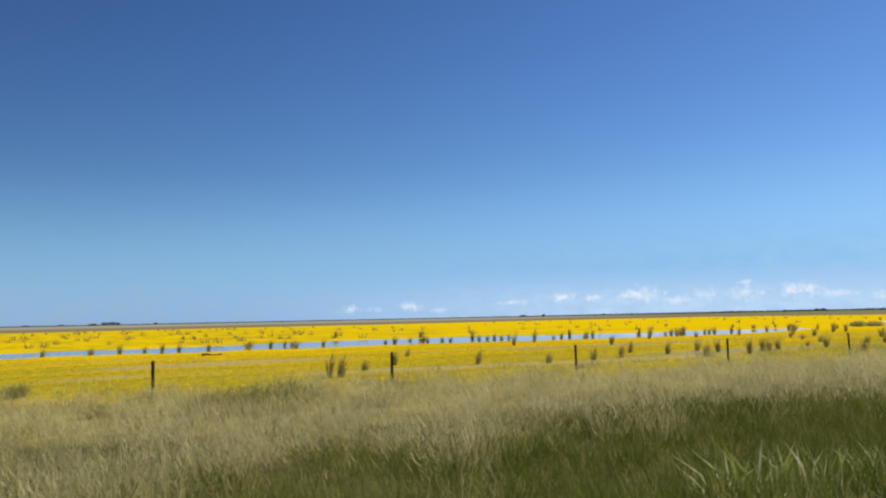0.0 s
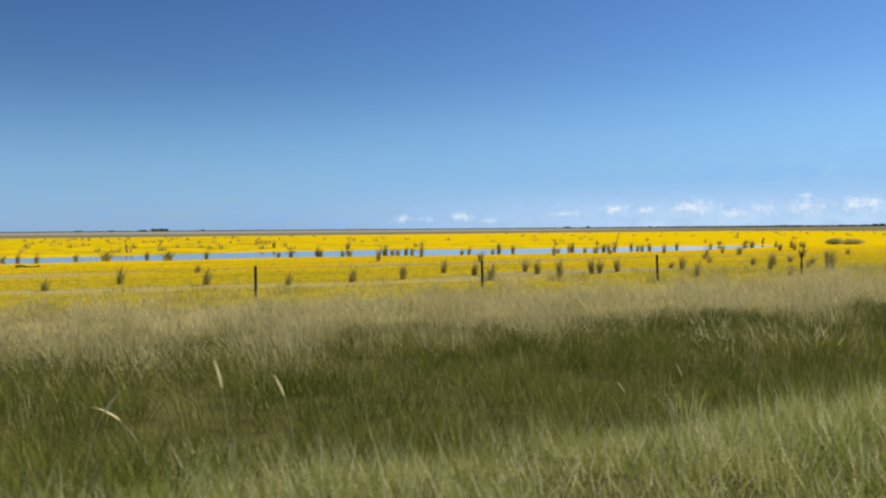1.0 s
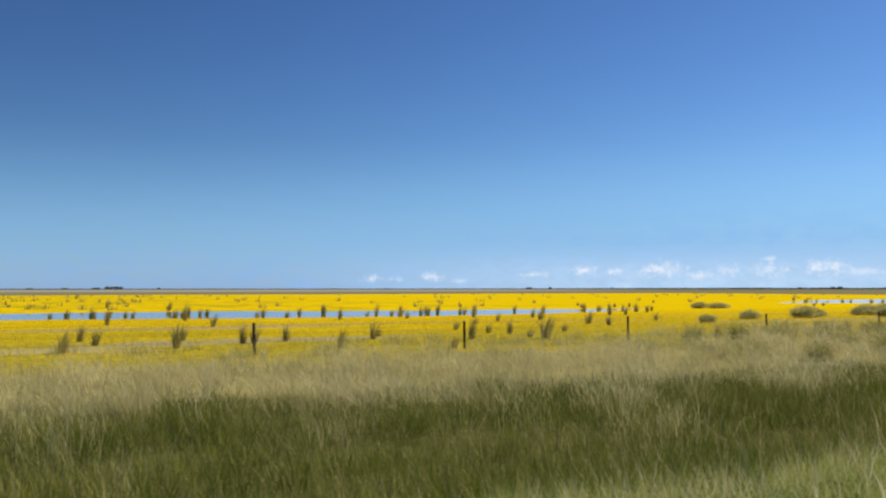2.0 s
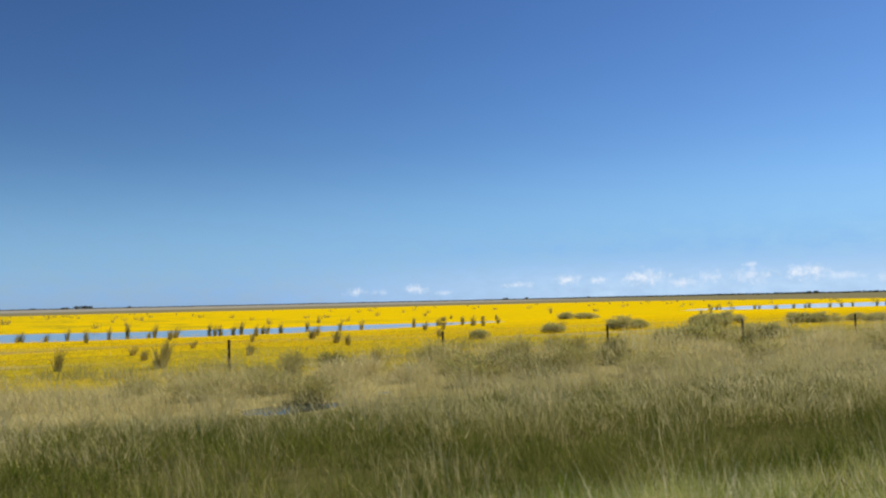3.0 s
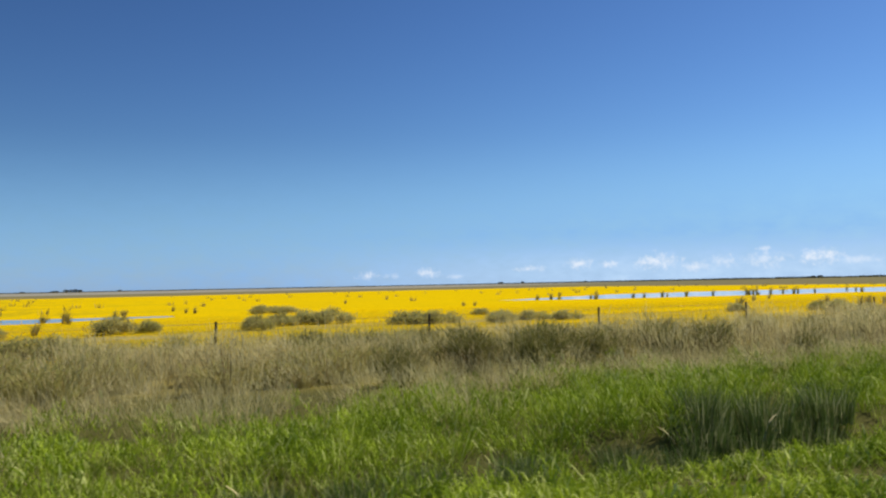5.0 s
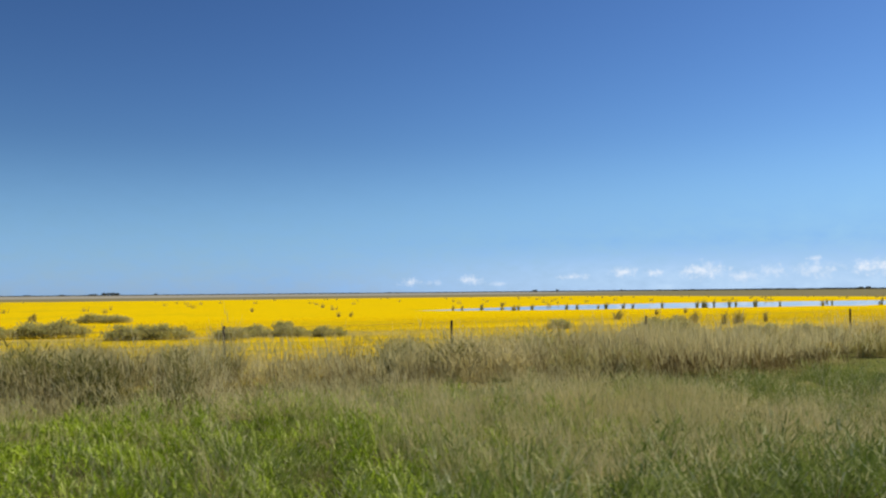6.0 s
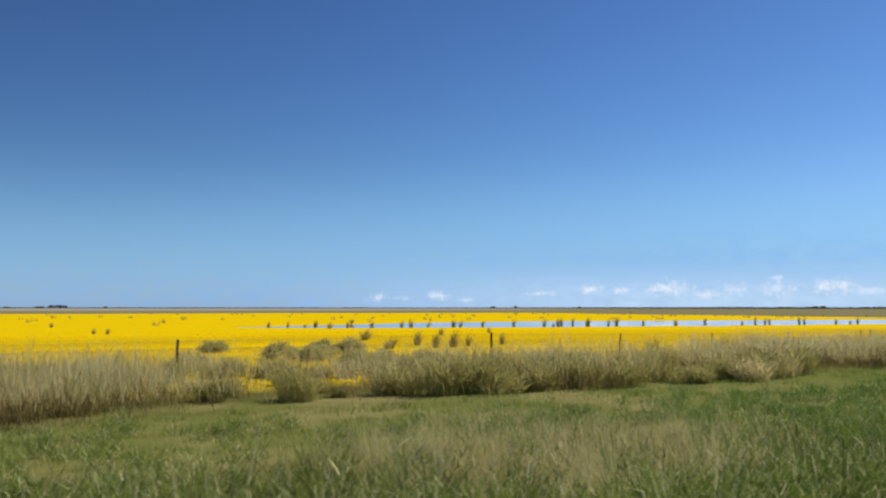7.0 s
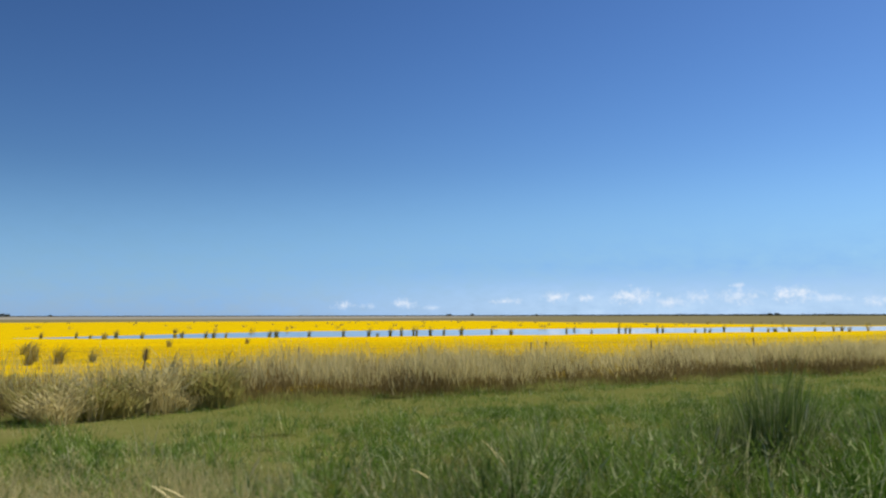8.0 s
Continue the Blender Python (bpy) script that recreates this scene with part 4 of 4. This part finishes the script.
plant_bushes("dark", "dense dark olive bush of coarse grass before the fence", 22,
    (97.7, 27.1, 1.8, 1.0), (98.9, 25.4, 1.8, 0.96), (100.0, 23.5, 1.7, 1.0), (102.3, 24.3, 1.7, 1.15), (103.3, 22.5, 1.8, 1.15), (100.3, 19.4, 1.7, 1.0),
    (100.1, 20.2, 1.8, 1.25), (101.2, 18.1, 1.6, 1.45), (104.1, 19.4, 1.7, 1.25), (103.3, 21.1, 1.8, 1.3), (107.2, 20.4, 1.9, 1.4), (108.3, 19.6, 1.8, 1.2),
    (105.7, 24.5, 1.8, 1.05), (107.1, 23.2, 1.8, 1.05), (110.2, 17.3, 1.1, 0.85), (97.3, 18.0, 1.2, 1.0), (116.5, 22.4, 1.9, 1.1), (117.9, 21.3, 1.9, 1.15))
plant_bushes("olive", "olive bush of coarse grass at the edge of the mown strip", 23,
    (120.4, 19.0, 1.4, 1.0), (121.9, 18.6, 1.3, 1.1), (133.6, 20.9, 1.2, 0.98), (136.6, 21.4, 1.7, 0.96), (137.4, 20.8, 1.7, 1.25), (138.8, 20.4, 1.8, 1.35),
    (140.8, 21.0, 1.7, 1.15), (142.2, 20.7, 1.8, 1.2), (143.6, 20.6, 1.6, 1.05), (147.3, 24.0, 1.8, 1.15), (148.6, 21.2, 1.7, 1.0), (150.1, 21.0, 1.7, 1.05),
    (152.4, 22.4, 1.9, 1.2), (146.0, 22.0, 1.5, 0.9))
plant_bushes("straw", "pale straw-coloured bush of dry grass before the fence", 24,
    (90.9, 25.2, 1.8, 1.0), (92.4, 24.3, 1.8, 1.05), (93.8, 23.6, 1.9, 1.1), (95.3, 22.7, 1.8, 1.1), (118.1, 21.8, 1.8, 1.5), (117.7, 20.6, 1.7, 1.2), (119.0, 20.3, 1.6, 1.1), (116.8, 21.9, 1.3, 1.05), (114.9, 23.2, 1.5, 0.6), (151.2, 21.8, 1.8, 1.35))
plant_bushes("olive", "brownish bush of withered grass before the fence", 25,
    (88.0, 18.0, 1.6, 1.15), (89.9, 17.7, 1.5, 1.1), (96.4, 19.8, 1.6, 0.92), (93.4, 18.8, 1.6, 0.8), (121.2, 22.2, 1.7, 1.4), (95.0, 19.4, 1.3, 0.8))


def fill_bushes(x0, x1, y0, y1, count, seed, slope=0.0, kinds=("olive", "olive", "straw", "dark")):
    """Smaller bushes crowding between the large ones."""
    r = random.Random(seed)
    for _ in range(count):
        x = r.uniform(x0, x1)
        y = r.uniform(y0, y1) + slope * (x - x0)
        if clearings(x, y) > 0.7:
            kind = r.choice(kinds)
            plant_bushes(kind, {"olive": "small olive grass bush", "dark": "small dark olive grass bush", "straw": "small pale straw grass bush"}[kind] + " in the fence-side growth", r.random(),
                         (x, y, r.uniform(1.0, 1.9), r.uniform(0.55, 1.05)))


def small_bushes(x0, x1, y0, y1, count, seed):
    """Low bushes standing apart, with flowers between them."""
    r = random.Random(seed)
    for _ in range(count):
        kind = r.choice(("olive", "straw", "dark", "olive"))
        plant_bushes(kind, {"olive": "low olive", "dark": "low dark olive", "straw": "low pale straw"}[kind] + " grass bush with yellow flowers round it", r.random(),
                     (r.uniform(x0, x1), r.uniform(y0, y1), r.uniform(0.6, 1.2), r.uniform(0.35, 0.75)))


fill_bushes(58, 84, 21, 29, 22, 61)
fill_bushes(84, 99, 19.5, 28, 28, 62, 0.0, ("olive", "olive", "straw"))
fill_bushes(98, 113, 19.5, 29, 34, 65, 0.0, ("olive", "dark", "dark"))
fill_bushes(117, 129, 19.5, 29, 22, 63)
fill_bushes(139, 153, 20.0, 23.8, 26, 64, 0.06, ("olive", "olive", "straw", "dark"))
small_bushes(130.5, 140, 21.0, 30.0, 26, 66)


def plant_weed_clumps():
    r = random.Random(14)
    for x, y, wide, tall in ((78.5, 4.8, 0.7, 0.6), (78.9, 4.5, 0.8, 0.65), (79.4, 4.4, 0.8, 0.6), (79.8, 4.7, 0.7, 0.55), (78.2, 5.2, 0.6, 0.5),
                             (121.2, 6.0, 0.8, 0.75), (121.9, 6.6, 0.9, 0.8), (122.5, 5.8, 0.8, 0.8), (123.1, 6.9, 0.9, 0.85), (123.6, 6.1, 0.9, 0.8), (124.1, 5.6, 0.8, 0.7), (124.6, 6.6, 0.8, 0.75), (122.7, 7.9, 0.9, 0.8),
                             (125.9, 7.0, 0.7, 0.7), (127.0, 6.4, 0.8, 0.7), (128.4, 6.2, 0.9, 0.75), (129.2, 6.6, 0.8, 0.7)):
        plant(r.choice(WEED), "weed_clump", x, y, wide, tall, "dark grey-green weed clump beside the road", "weed", "weed clumps by the road", r)


plant_weed_clumps()


# ---- fence ----
def box_bm(sx, sy, z0, z1, taper=1.0, bevel=0.0):
    bm = bmesh.new()
    bmesh.ops.create_cube(bm, size=1.0)
    for v in bm.verts:
        k = taper if v.co.z > 0 else 1.0
        v.co = Vector((v.co.x * sx * k, v.co.y * sy * k, z0 if v.co.z < 0 else z1))
    if bevel:
        bmesh.ops.bevel(bm, geom=list(bm.edges), offset=bevel, segments=2, affect="EDGES")
    return bm


def part(name, bm, mat, parent, label="", m=None):
    me = bpy.data.meshes.new(name)
    bm.to_mesh(me)
    bm.free()
    me.materials.append(mat)
    ob = new(name, me)
    ob.parent = parent
    if m is not None:
        ob.matrix_basis = m
    if label:
        ob["label"] = label
    return ob


def round_post_bm(radius, top, seed):
    """A split timber post: uneven round section, slightly waisted, chamfered top, foot in the ground."""
    r = random.Random(seed)
    bm = bmesh.new()
    rings = []
    for z, k in ((-0.35, 1.0), (0.0, 1.04), (top * 0.5, 0.97), (top - 0.02, 0.95), (top, 0.78)):
        rings.append([bm.verts.new((math.cos(i * math.pi / 5) * radius * k * r.uniform(0.86, 1.1), math.sin(i * math.pi / 5) * radius * k * r.uniform(0.86, 1.1), z)) for i in range(10)])
    for a, b in zip(rings, rings[1:]):
        for i in range(10):
            bm.faces.new((a[i], a[(i + 1) % 10], b[(i + 1) % 10], b[i]))
    bm.faces.new(rings[-1])
    return bm


def picket_bm(size, top):
    """A steel star picket: three ribs on one stem."""
    bm = bmesh.new()
    for k in range(3):
        a = k * 2.0944
        c, s = math.cos(a), math.sin(a)
        t = 0.004
        pts = [(-t * s, t * c), (t * s, -t * c), (c * size + t * s, s * size - t * c), (c * size - t * s, s * size + t * c)]
        lo = [bm.verts.new((px, py, -0.35)) for px, py in pts]
        hi = [bm.verts.new((px, py, top)) for px, py in pts]
        bm.faces.new(hi)
        for i in range(4):
            bm.faces.new((lo[i], lo[(i + 1) % 4], hi[(i + 1) % 4], hi[i]))
    return bm


# along the road, away from it, top height, lean along the road (degrees), kind
TIMBER = [
    (-10.2, 29, 1.15, 0),
    (-1.3, 29.1, 1.16, 2),
    (7.6, 29.3, 1.18, 0),
    (16.5, 29.55, 1.15, 0),
    (25.4, 29.8, 1.13, 0),
    (34.6, 29.95, 1.13, 0),
    (43.2, 29.75, 1.19, -2.5),
    (51.7, 29.7, 1.12, -1),
    (60, 29.85, 1.18, 0),
    (68.75, 30.15, 1.17, -1),
    (77.3, 30.4, 1.17, -1.5),
    (86.25, 30.95, 1.16, 0),
    (95.1, 31.2, 1.21, 1),
    (103.95, 31.35, 1.2, 0),
    (112.55, 31.2, 1.24, -1),
    (121.8, 31.3, 1.25, 0),
    (131.6, 31.4, 1.25, 0),
    (144.9, 31.85, 1.35, 0),
    (199, 33.7, 1.2, 0),
    (208, 34, 1.2, 0)]
PICKETS = [
    (151.8, 32, 1.22, 8),
    (157.8, 32.3, 1.15, 4),
    (163.35, 32.5, 1.09, 2),
    (169.4, 32.9, 1.15, 4),
    (170.2, 33, 1.17, 10),
    (176.8, 32.9, 1.12, 3),
    (184.4, 33.1, 1.15, 0),
    (191.8, 33.3, 1.2, 0)]
POSTS = sorted([(*p, "timber") for p in TIMBER] + [(*p, "picket") for p in PICKETS])


def make_fence():
    fence = tagged(new("fence"), "old stock fence of dark timber posts, steel pickets and wires", "fence")
    fence.location = (75, 30, 0)
    away = Matrix.Translation((-75, -30, 0))
    for i, (x, y, top, lean, kind) in enumerate(POSTS):
        z = float(land(x, y))
        m = away @ Matrix.Translation((x, y, z)) @ Matrix.Rotation(radians(lean), 4, "Y")
        if kind == "timber":
            part("timber_post", round_post_bm(0.055, top - z, i), MAT_POST, fence, m=m)
        else:
            part("steel_picket", picket_bm(0.036, top - z), MAT_STEEL, fence, "thin leaning rusty steel picket", m=m)
    for share in (0.94, 0.70, 0.46, 0.24):
        cu = bpy.data.curves.new("fence_wire", "CURVE")
        cu.dimensions, cu.bevel_depth, cu.bevel_resolution = "3D", 0.0035, 1
        pts = []
        for (x, y, top, lean, kind), nxt in zip(POSTS, POSTS[1:] + POSTS[-1:]):
            off = math.sin(radians(lean)) * top * share
            pts.append((x + off, y - 0.06, top * share))
            if nxt[0] != x:
                pts.append(((x + nxt[0]) / 2, (y + nxt[1]) / 2 - 0.06, (top + nxt[2]) / 2 * share - 0.025))
        sp = cu.splines.new("POLY")
        sp.points.add(len(pts) - 1)
        for p, q in zip(sp.points, pts):
            p.co = (q[0] - 75, q[1] - 30, q[2], 1)
        cu.materials.append(MAT_WIRE)
        wire = new("fence_wire", cu)
        wire.parent = fence


make_fence()


# ---- guide post at the roadside ----
def make_guide_post():
    x, y = 117.37, 2.95
    z = float(land(x, y))
    g = tagged(new("guide_post"), "white plastic roadside guide post with a red reflector, leaning slightly", "guide post")
    g.matrix_basis = Matrix.Translation((x, y, z)) @ Matrix.Rotation(radians(-14), 4, "Y") @ Matrix.Rotation(radians(42), 4, "Z")
    bm = box_bm(0.040, 0.088, -0.3, 0.91, 1.0, 0.006)
    for v in bm.verts:
        if v.co.z > 0.8:
            v.co.z += 0.012 * (v.co.y / 0.044)
    part("body", bm, MAT_PLASTIC, g)
    part("reflector", box_bm(0.006, 0.04, 0.60, 0.83, 1.0, 0.002), MAT_RED, g, "red reflector strip", Matrix.Translation((-0.023, 0.004, 0)))
    part("cap", box_bm(0.043, 0.091, 0.905, 0.925, 0.96, 0.004), MAT_PLASTIC, g, "moulded white top")


make_guide_post()


# ---- fallen log in the field ----
def make_log():
    bm = bmesh.new()
    rings = []
    r = random.Random(6)
    for i in range(8):
        u = i / 7
        rad = 0.085 * (1 - 0.45 * u) * r.uniform(0.88, 1.1)
        rings.append([bm.verts.new((-0.75 + 1.5 * u, math.cos(a * 0.7854) * rad + 0.06 * math.sin(u * 4), math.sin(a * 0.7854) * rad + 0.05 * math.sin(u * 7))) for a in range(8)])
    for p, q in zip(rings, rings[1:]):
        for a in range(8):
            bm.faces.new((p[a], p[(a + 1) % 8], q[(a + 1) % 8], q[a]))
    bm.faces.new(rings[0][::-1])
    bm.faces.new(rings[-1])
    me = bpy.data.meshes.new("fallen_log")
    bm.to_mesh(me)
    bm.free()
    me.materials.append(MAT_BARK)
    ob = new("fallen_log", me)
    x, y = 15.2, 61.4
    ob.matrix_basis = Matrix.Translation((x, y, float(land(x, y)) + 0.06)) @ Matrix.Rotation(0.15, 4, "Z")
    tagged(ob, "dark weathered fallen log lying among the yellow flowers", "log")


make_log()


# ---- sedge clumps by the road ----
def sedge_mesh(seed, mat, lean, n, blade=(0.010, 0.026)):
    r = np.random.RandomState(seed)
    a, q = r.uniform(0, 6.283, n), np.sqrt(r.uniform(0, 1, n))
    h = r.uniform(0.3, 1.0, n) ** 0.7 * (1 - 0.22 * q)
    return leaf_mesh("sedge_clump", np.cos(a) * 0.4 * q, np.sin(a) * 0.4 * q, np.full(n, -0.03), h, r.uniform(*blade, n), h * r.uniform(0.03, lean, n), a + r.normal(0, 0.9, n), mat, True, r)


UPRIGHT = sedge_mesh(79, MAT_SEDGE, 0.22, 320)
SEDGE = [sedge_mesh(i + 80, MAT_SEDGE, 0.6, 300, (0.009, 0.020)) for i in range(3)]
THICK = [sedge_mesh(i + 85, MAT_SEDGE, 0.35, 600, (0.006, 0.014)) for i in range(2)]
CLUMP = [sedge_mesh(i + 90, MAT_VERGE, 0.7, 90) for i in range(2)]
# along, away, width, height
SEDGES = [(124.9, 7.1, 0.48, 2.1), (156.1, 6.8, 0.8, 2.1), (156.9, 7.4, 0.9, 1.7), (155.4, 7.3, 0.9, 1.3), (158.6, 7.0, 0.9, 1.4), (160.2, 6.6, 0.9, 1.15), (159.6, 7.6, 1.0, 1.3),
          (156.5, 7.1, 1.0, 1.9), (157.4, 7.9, 1.1, 1.7), (157.8, 7.3, 1.0, 1.2), (156.5, 8.0, 0.9, 1.7), (158.2, 8.3, 1.2, 1.4), (159.0, 8.6, 1.2, 1.35), (157.6, 6.6, 0.9, 0.9)]
GRASS_CLUMPS = [(10.7, 6.0, 1.1, 0.85), (11.4, 5.8, 0.9, 0.75), (10.1, 5.7, 0.8, 0.65), (12.2, 5.6, 0.8, 0.6), (25.9, 6.5, 0.5, 0.62), (21.2, 6.0, 0.5, 0.6)]


# dense dark clumps added to stand in for the shade in the bank's gaps
SHADE_SEDGES = [(96.2, 8.0, 0.9, 0.55), (96.9, 7.7, 0.9, 0.6), (97.6, 8.2, 1.0, 0.75), (98.2, 7.9, 1.0, 0.8), (98.8, 8.3, 1.0, 0.85), (99.4, 8.0, 1.0, 0.8), (100.1, 8.4, 1.0, 0.75), (98.0, 8.6, 1.0, 0.8),
              (86.4, 7.3, 0.8, 0.35), (87.3, 7.4, 0.9, 0.4), (88.2, 7.5, 0.9, 0.42), (89.1, 7.4, 0.9, 0.42), (90.0, 7.6, 0.9, 0.45), (90.9, 7.5, 0.9, 0.45), (91.8, 7.6, 0.9, 0.48), (92.7, 7.5, 0.9, 0.48), (93.6, 7.7, 0.9, 0.5), (94.6, 7.6, 0.9, 0.5)]


def plant_sedges():
    r = random.Random(8)
    for i, (x, y, wide, tall) in enumerate(SEDGES):
        plant(SEDGE[i % 3] if i else UPRIGHT, "sedge_clump", x, y, wide, tall, "tall blue-green sedge clump on the roadside bank", "sedge", "sedge clumps on the bank", r)
    for i, (x, y, wide, tall) in enumerate(SHADE_SEDGES):
        plant(THICK[i % 2], "sedge_clump", x, y, wide, tall, "dense dark sedge clump added for the shade in a gap of the lush bank", "sedge", "sedge clumps on the bank", r)
    for i, (x, y, wide, tall) in enumerate(GRASS_CLUMPS):
        plant(CLUMP[i % 2], "grass_clump", x, y, wide, tall, "pale green grass clump with straw tips on the verge", "grass clump", "grass clumps on the verge", r)


plant_sedges()


# ---- single seed stalks standing out of the roadside growth ----
def stalk_bm(tall, nod, seed):
    """The bent stem and the drooping seed head of one tall grass, as two meshes."""
    r = random.Random(seed)
    side = r.choice((-1, 1))

    def spine(u):                     # u from the foot to the tip of the head
        return Vector((side * nod * u ** 2.5, 0.25 * nod * u * u, tall * (u - 0.28 * nod / max(tall, 0.1) * u ** 5)))

    def tube(u0, u1, steps, radius):
        bm = bmesh.new()
        rings = []
        for i in range(steps + 1):
            u = u0 + (u1 - u0) * i / steps
            c, k = spine(u), radius(i / steps)
            rings.append([bm.verts.new(c + Vector((math.cos(a) * k, math.sin(a) * k, 0))) for a in (0.3, 2.4, 4.5)])
        for a, b in zip(rings, rings[1:]):
            for i in range(3):
                bm.faces.new((a[i], a[(i + 1) % 3], b[(i + 1) % 3], b[i]))
        return bm

    return tube(0.0, 0.8, 6, lambda v: 0.0030 - 0.0012 * v), tube(0.78, 1.0, 5, lambda v: 0.003 + 0.0085 * math.sin(math.pi * min(1.0, v + 0.08)) ** 0.7)


def make_stalk(x, y, tall, nod, seed):
    z = float(land(x, y))
    st = tagged(new("seed_stalk"), "single pale dry grass stalk with a drooping seed head", "grass stalk", "seed stalks by the road")
    st.matrix_basis = Matrix.Translation((x, y, z))
    stem, head = stalk_bm(tall, nod, seed)
    part("stem", stem, MAT_STALKS, st)
    part("seed_head", head, MAT_PALE, st, "pale feathery seed head")


# along, away, height, how far it bends over
STALKS = [(20.4, 5.3, 0.80, 0.22), (20.8, 5.6, 0.75, 0.35), (21.3, 5.5, 0.95, 0.10), (21.8, 5.8, 0.85, 0.15), (25.9, 6.5, 0.70, 0.12), (26.6, 6.4, 0.75, 0.10), (25.3, 6.6, 0.6, 0.15),
          (48.4, 6.0, 0.80, 0.18), (49.6, 6.4, 0.85, 0.12), (52.3, 6.8, 0.80, 0.20), (54.0, 6.4, 0.70, 0.15), (47.0, 6.6, 0.9, 0.12),
          (81.6, 6.0, 0.70, 0.15), (82.2, 6.0, 0.65, 0.12), (91.4, 6.0, 0.55, 0.20), (95.4, 6.0, 0.6, 0.25), (96.6, 6.2, 0.6, 0.3),
          (120.7, 6.0, 0.85, 0.15), (121.3, 6.2, 0.80, 0.20), (122.7, 6.0, 0.75, 0.35), (125.6, 6.0, 0.85, 0.18), (120.1, 5.8, 0.8, 0.12),
          (130.3, 6.0, 0.80, 0.20), (130.7, 6.1, 0.90, 0.30), (130.5, 6.3, 0.98, 0.45), (131.6, 5.8, 0.65, 0.25), (132.2, 6.0, 0.70, 0.15), (133.0, 6.0, 0.75, 0.10),
          (149.6, 6.0, 0.85, 0.45), (149.4, 5.7, 0.80, 0.30), (149.8, 6.4, 0.95, 0.20), (152.2, 6.2, 0.95, 0.30), (152.0, 5.8, 0.80, 0.20), (151.3, 5.6, 0.75, 0.35),
          (155.6, 6.0, 1.00, 0.15), (154.2, 5.9, 0.85, 0.20), (141.6, 6.4, 0.85, 0.15), (139.6, 6.0, 0.75, 0.25), (143.6, 6.2, 0.8, 0.15)]
for number, row in enumerate(STALKS):
    make_stalk(*row, number)


# ---- the far edge of the plain ----
def crown_mesh(seed, n=260):
    """A tree crown about two metres across: many small leaf clumps with gaps."""
    r = np.random.RandomState(seed)
    m = 14
    c = r.normal(0, 1, (m, 3))
    c = c / np.linalg.norm(c, axis=1)[:, None] * r.uniform(0.3, 0.85, (m, 1)) * np.array([1, 1, 0.6])
    pick = r.randint(0, m, n)
    p = c[pick] + r.normal(0, 0.2, (n, 3))
    return leaf_mesh("crown", p[:, 0], p[:, 1], p[:, 2], r.uniform(0.1, 0.35, n), r.uniform(0.1, 0.3, n), r.uniform(0, 0.2, n), r.uniform(0, 6.283, n), MAT_SCRUB, True, r)


CROWN = [crown_mesh(i + 200) for i in range(4)]


def make_tree(x, y, wide, tall, r):
    tree = tagged(new("tree"), "dark distant tree on the horizon", "tree", "far trees on the horizon")
    tree.location = (x, y, 0)
    bm = bmesh.new()
    bmesh.ops.create_cone(bm, cap_ends=True, segments=7, radius1=0.05 * tall, radius2=0.02 * tall, depth=tall * 0.6, matrix=Matrix.Translation((0, 0, tall * 0.3)))
    part("trunk", bm, MAT_BARK, tree)
    crown = new("crown", r.choice(CROWN))
    crown.parent = tree
    crown.matrix_basis = Matrix.Translation((0, 0, tall * 0.6)) @ Matrix.Rotation(r.uniform(0, 6), 4, "Z") @ Matrix.Diagonal((wide / 2, wide / 2, tall * 0.5, 1))


def make_far_trees():
    r = random.Random(12)
    for x, y, wide, tall, n in FAR_TREES:
        for i in range(n):
            w = wide / n * 1.5
            make_tree(x + (i - (n - 1) / 2) * wide / n + r.uniform(-1, 1), y + r.uniform(-8, 8), w, tall * r.uniform(0.8, 1.1), r)


# along, away, width of the group, height, how many
FAR_TREES = [(92, 1395, 26, 5.5, 4), (66, 1400, 12, 4.0, 2), (20, 1420, 8, 3.0, 1), (160, 1400, 4, 3.5, 1), (-30, 1430, 10, 3, 2),
             (820, 1330, 10, 4.5, 2), (880, 1350, 5, 5.0, 1), (1010, 1330, 4, 4.0, 1), (1850, 1500, 40, 6.0, 5), (1700, 1480, 14, 5.0, 2), (560, 1400, 5, 3.0, 1)]
make_far_trees()


def make_horizon_scrub():
    r = np.random.RandomState(31)
    n = 26000
    rng = r.uniform(1900, 3000, n)
    a = np.radians(r.uniform(-16, 66, n))
    x, y = 75 + np.sin(a) * rng, np.cos(a) * rng
    h = r.uniform(1.2, 3.4, n) * (1 + 0.5 * waves(x, y, 32, 240.0)) * (0.55 + 0.6 * smooth(20, 50, np.degrees(a)))
    me = leaf_mesh("horizon_scrub", x, y, np.zeros(n), h, r.uniform(2, 6, n), r.uniform(0, 1.0, n), r.uniform(0, 6.283, n), MAT_SCRUB, False, r)
    tagged(new("horizon_scrub", me), "thin dark line of scrub along the horizon", "scrub", kind="stuff")


make_horizon_scrub()
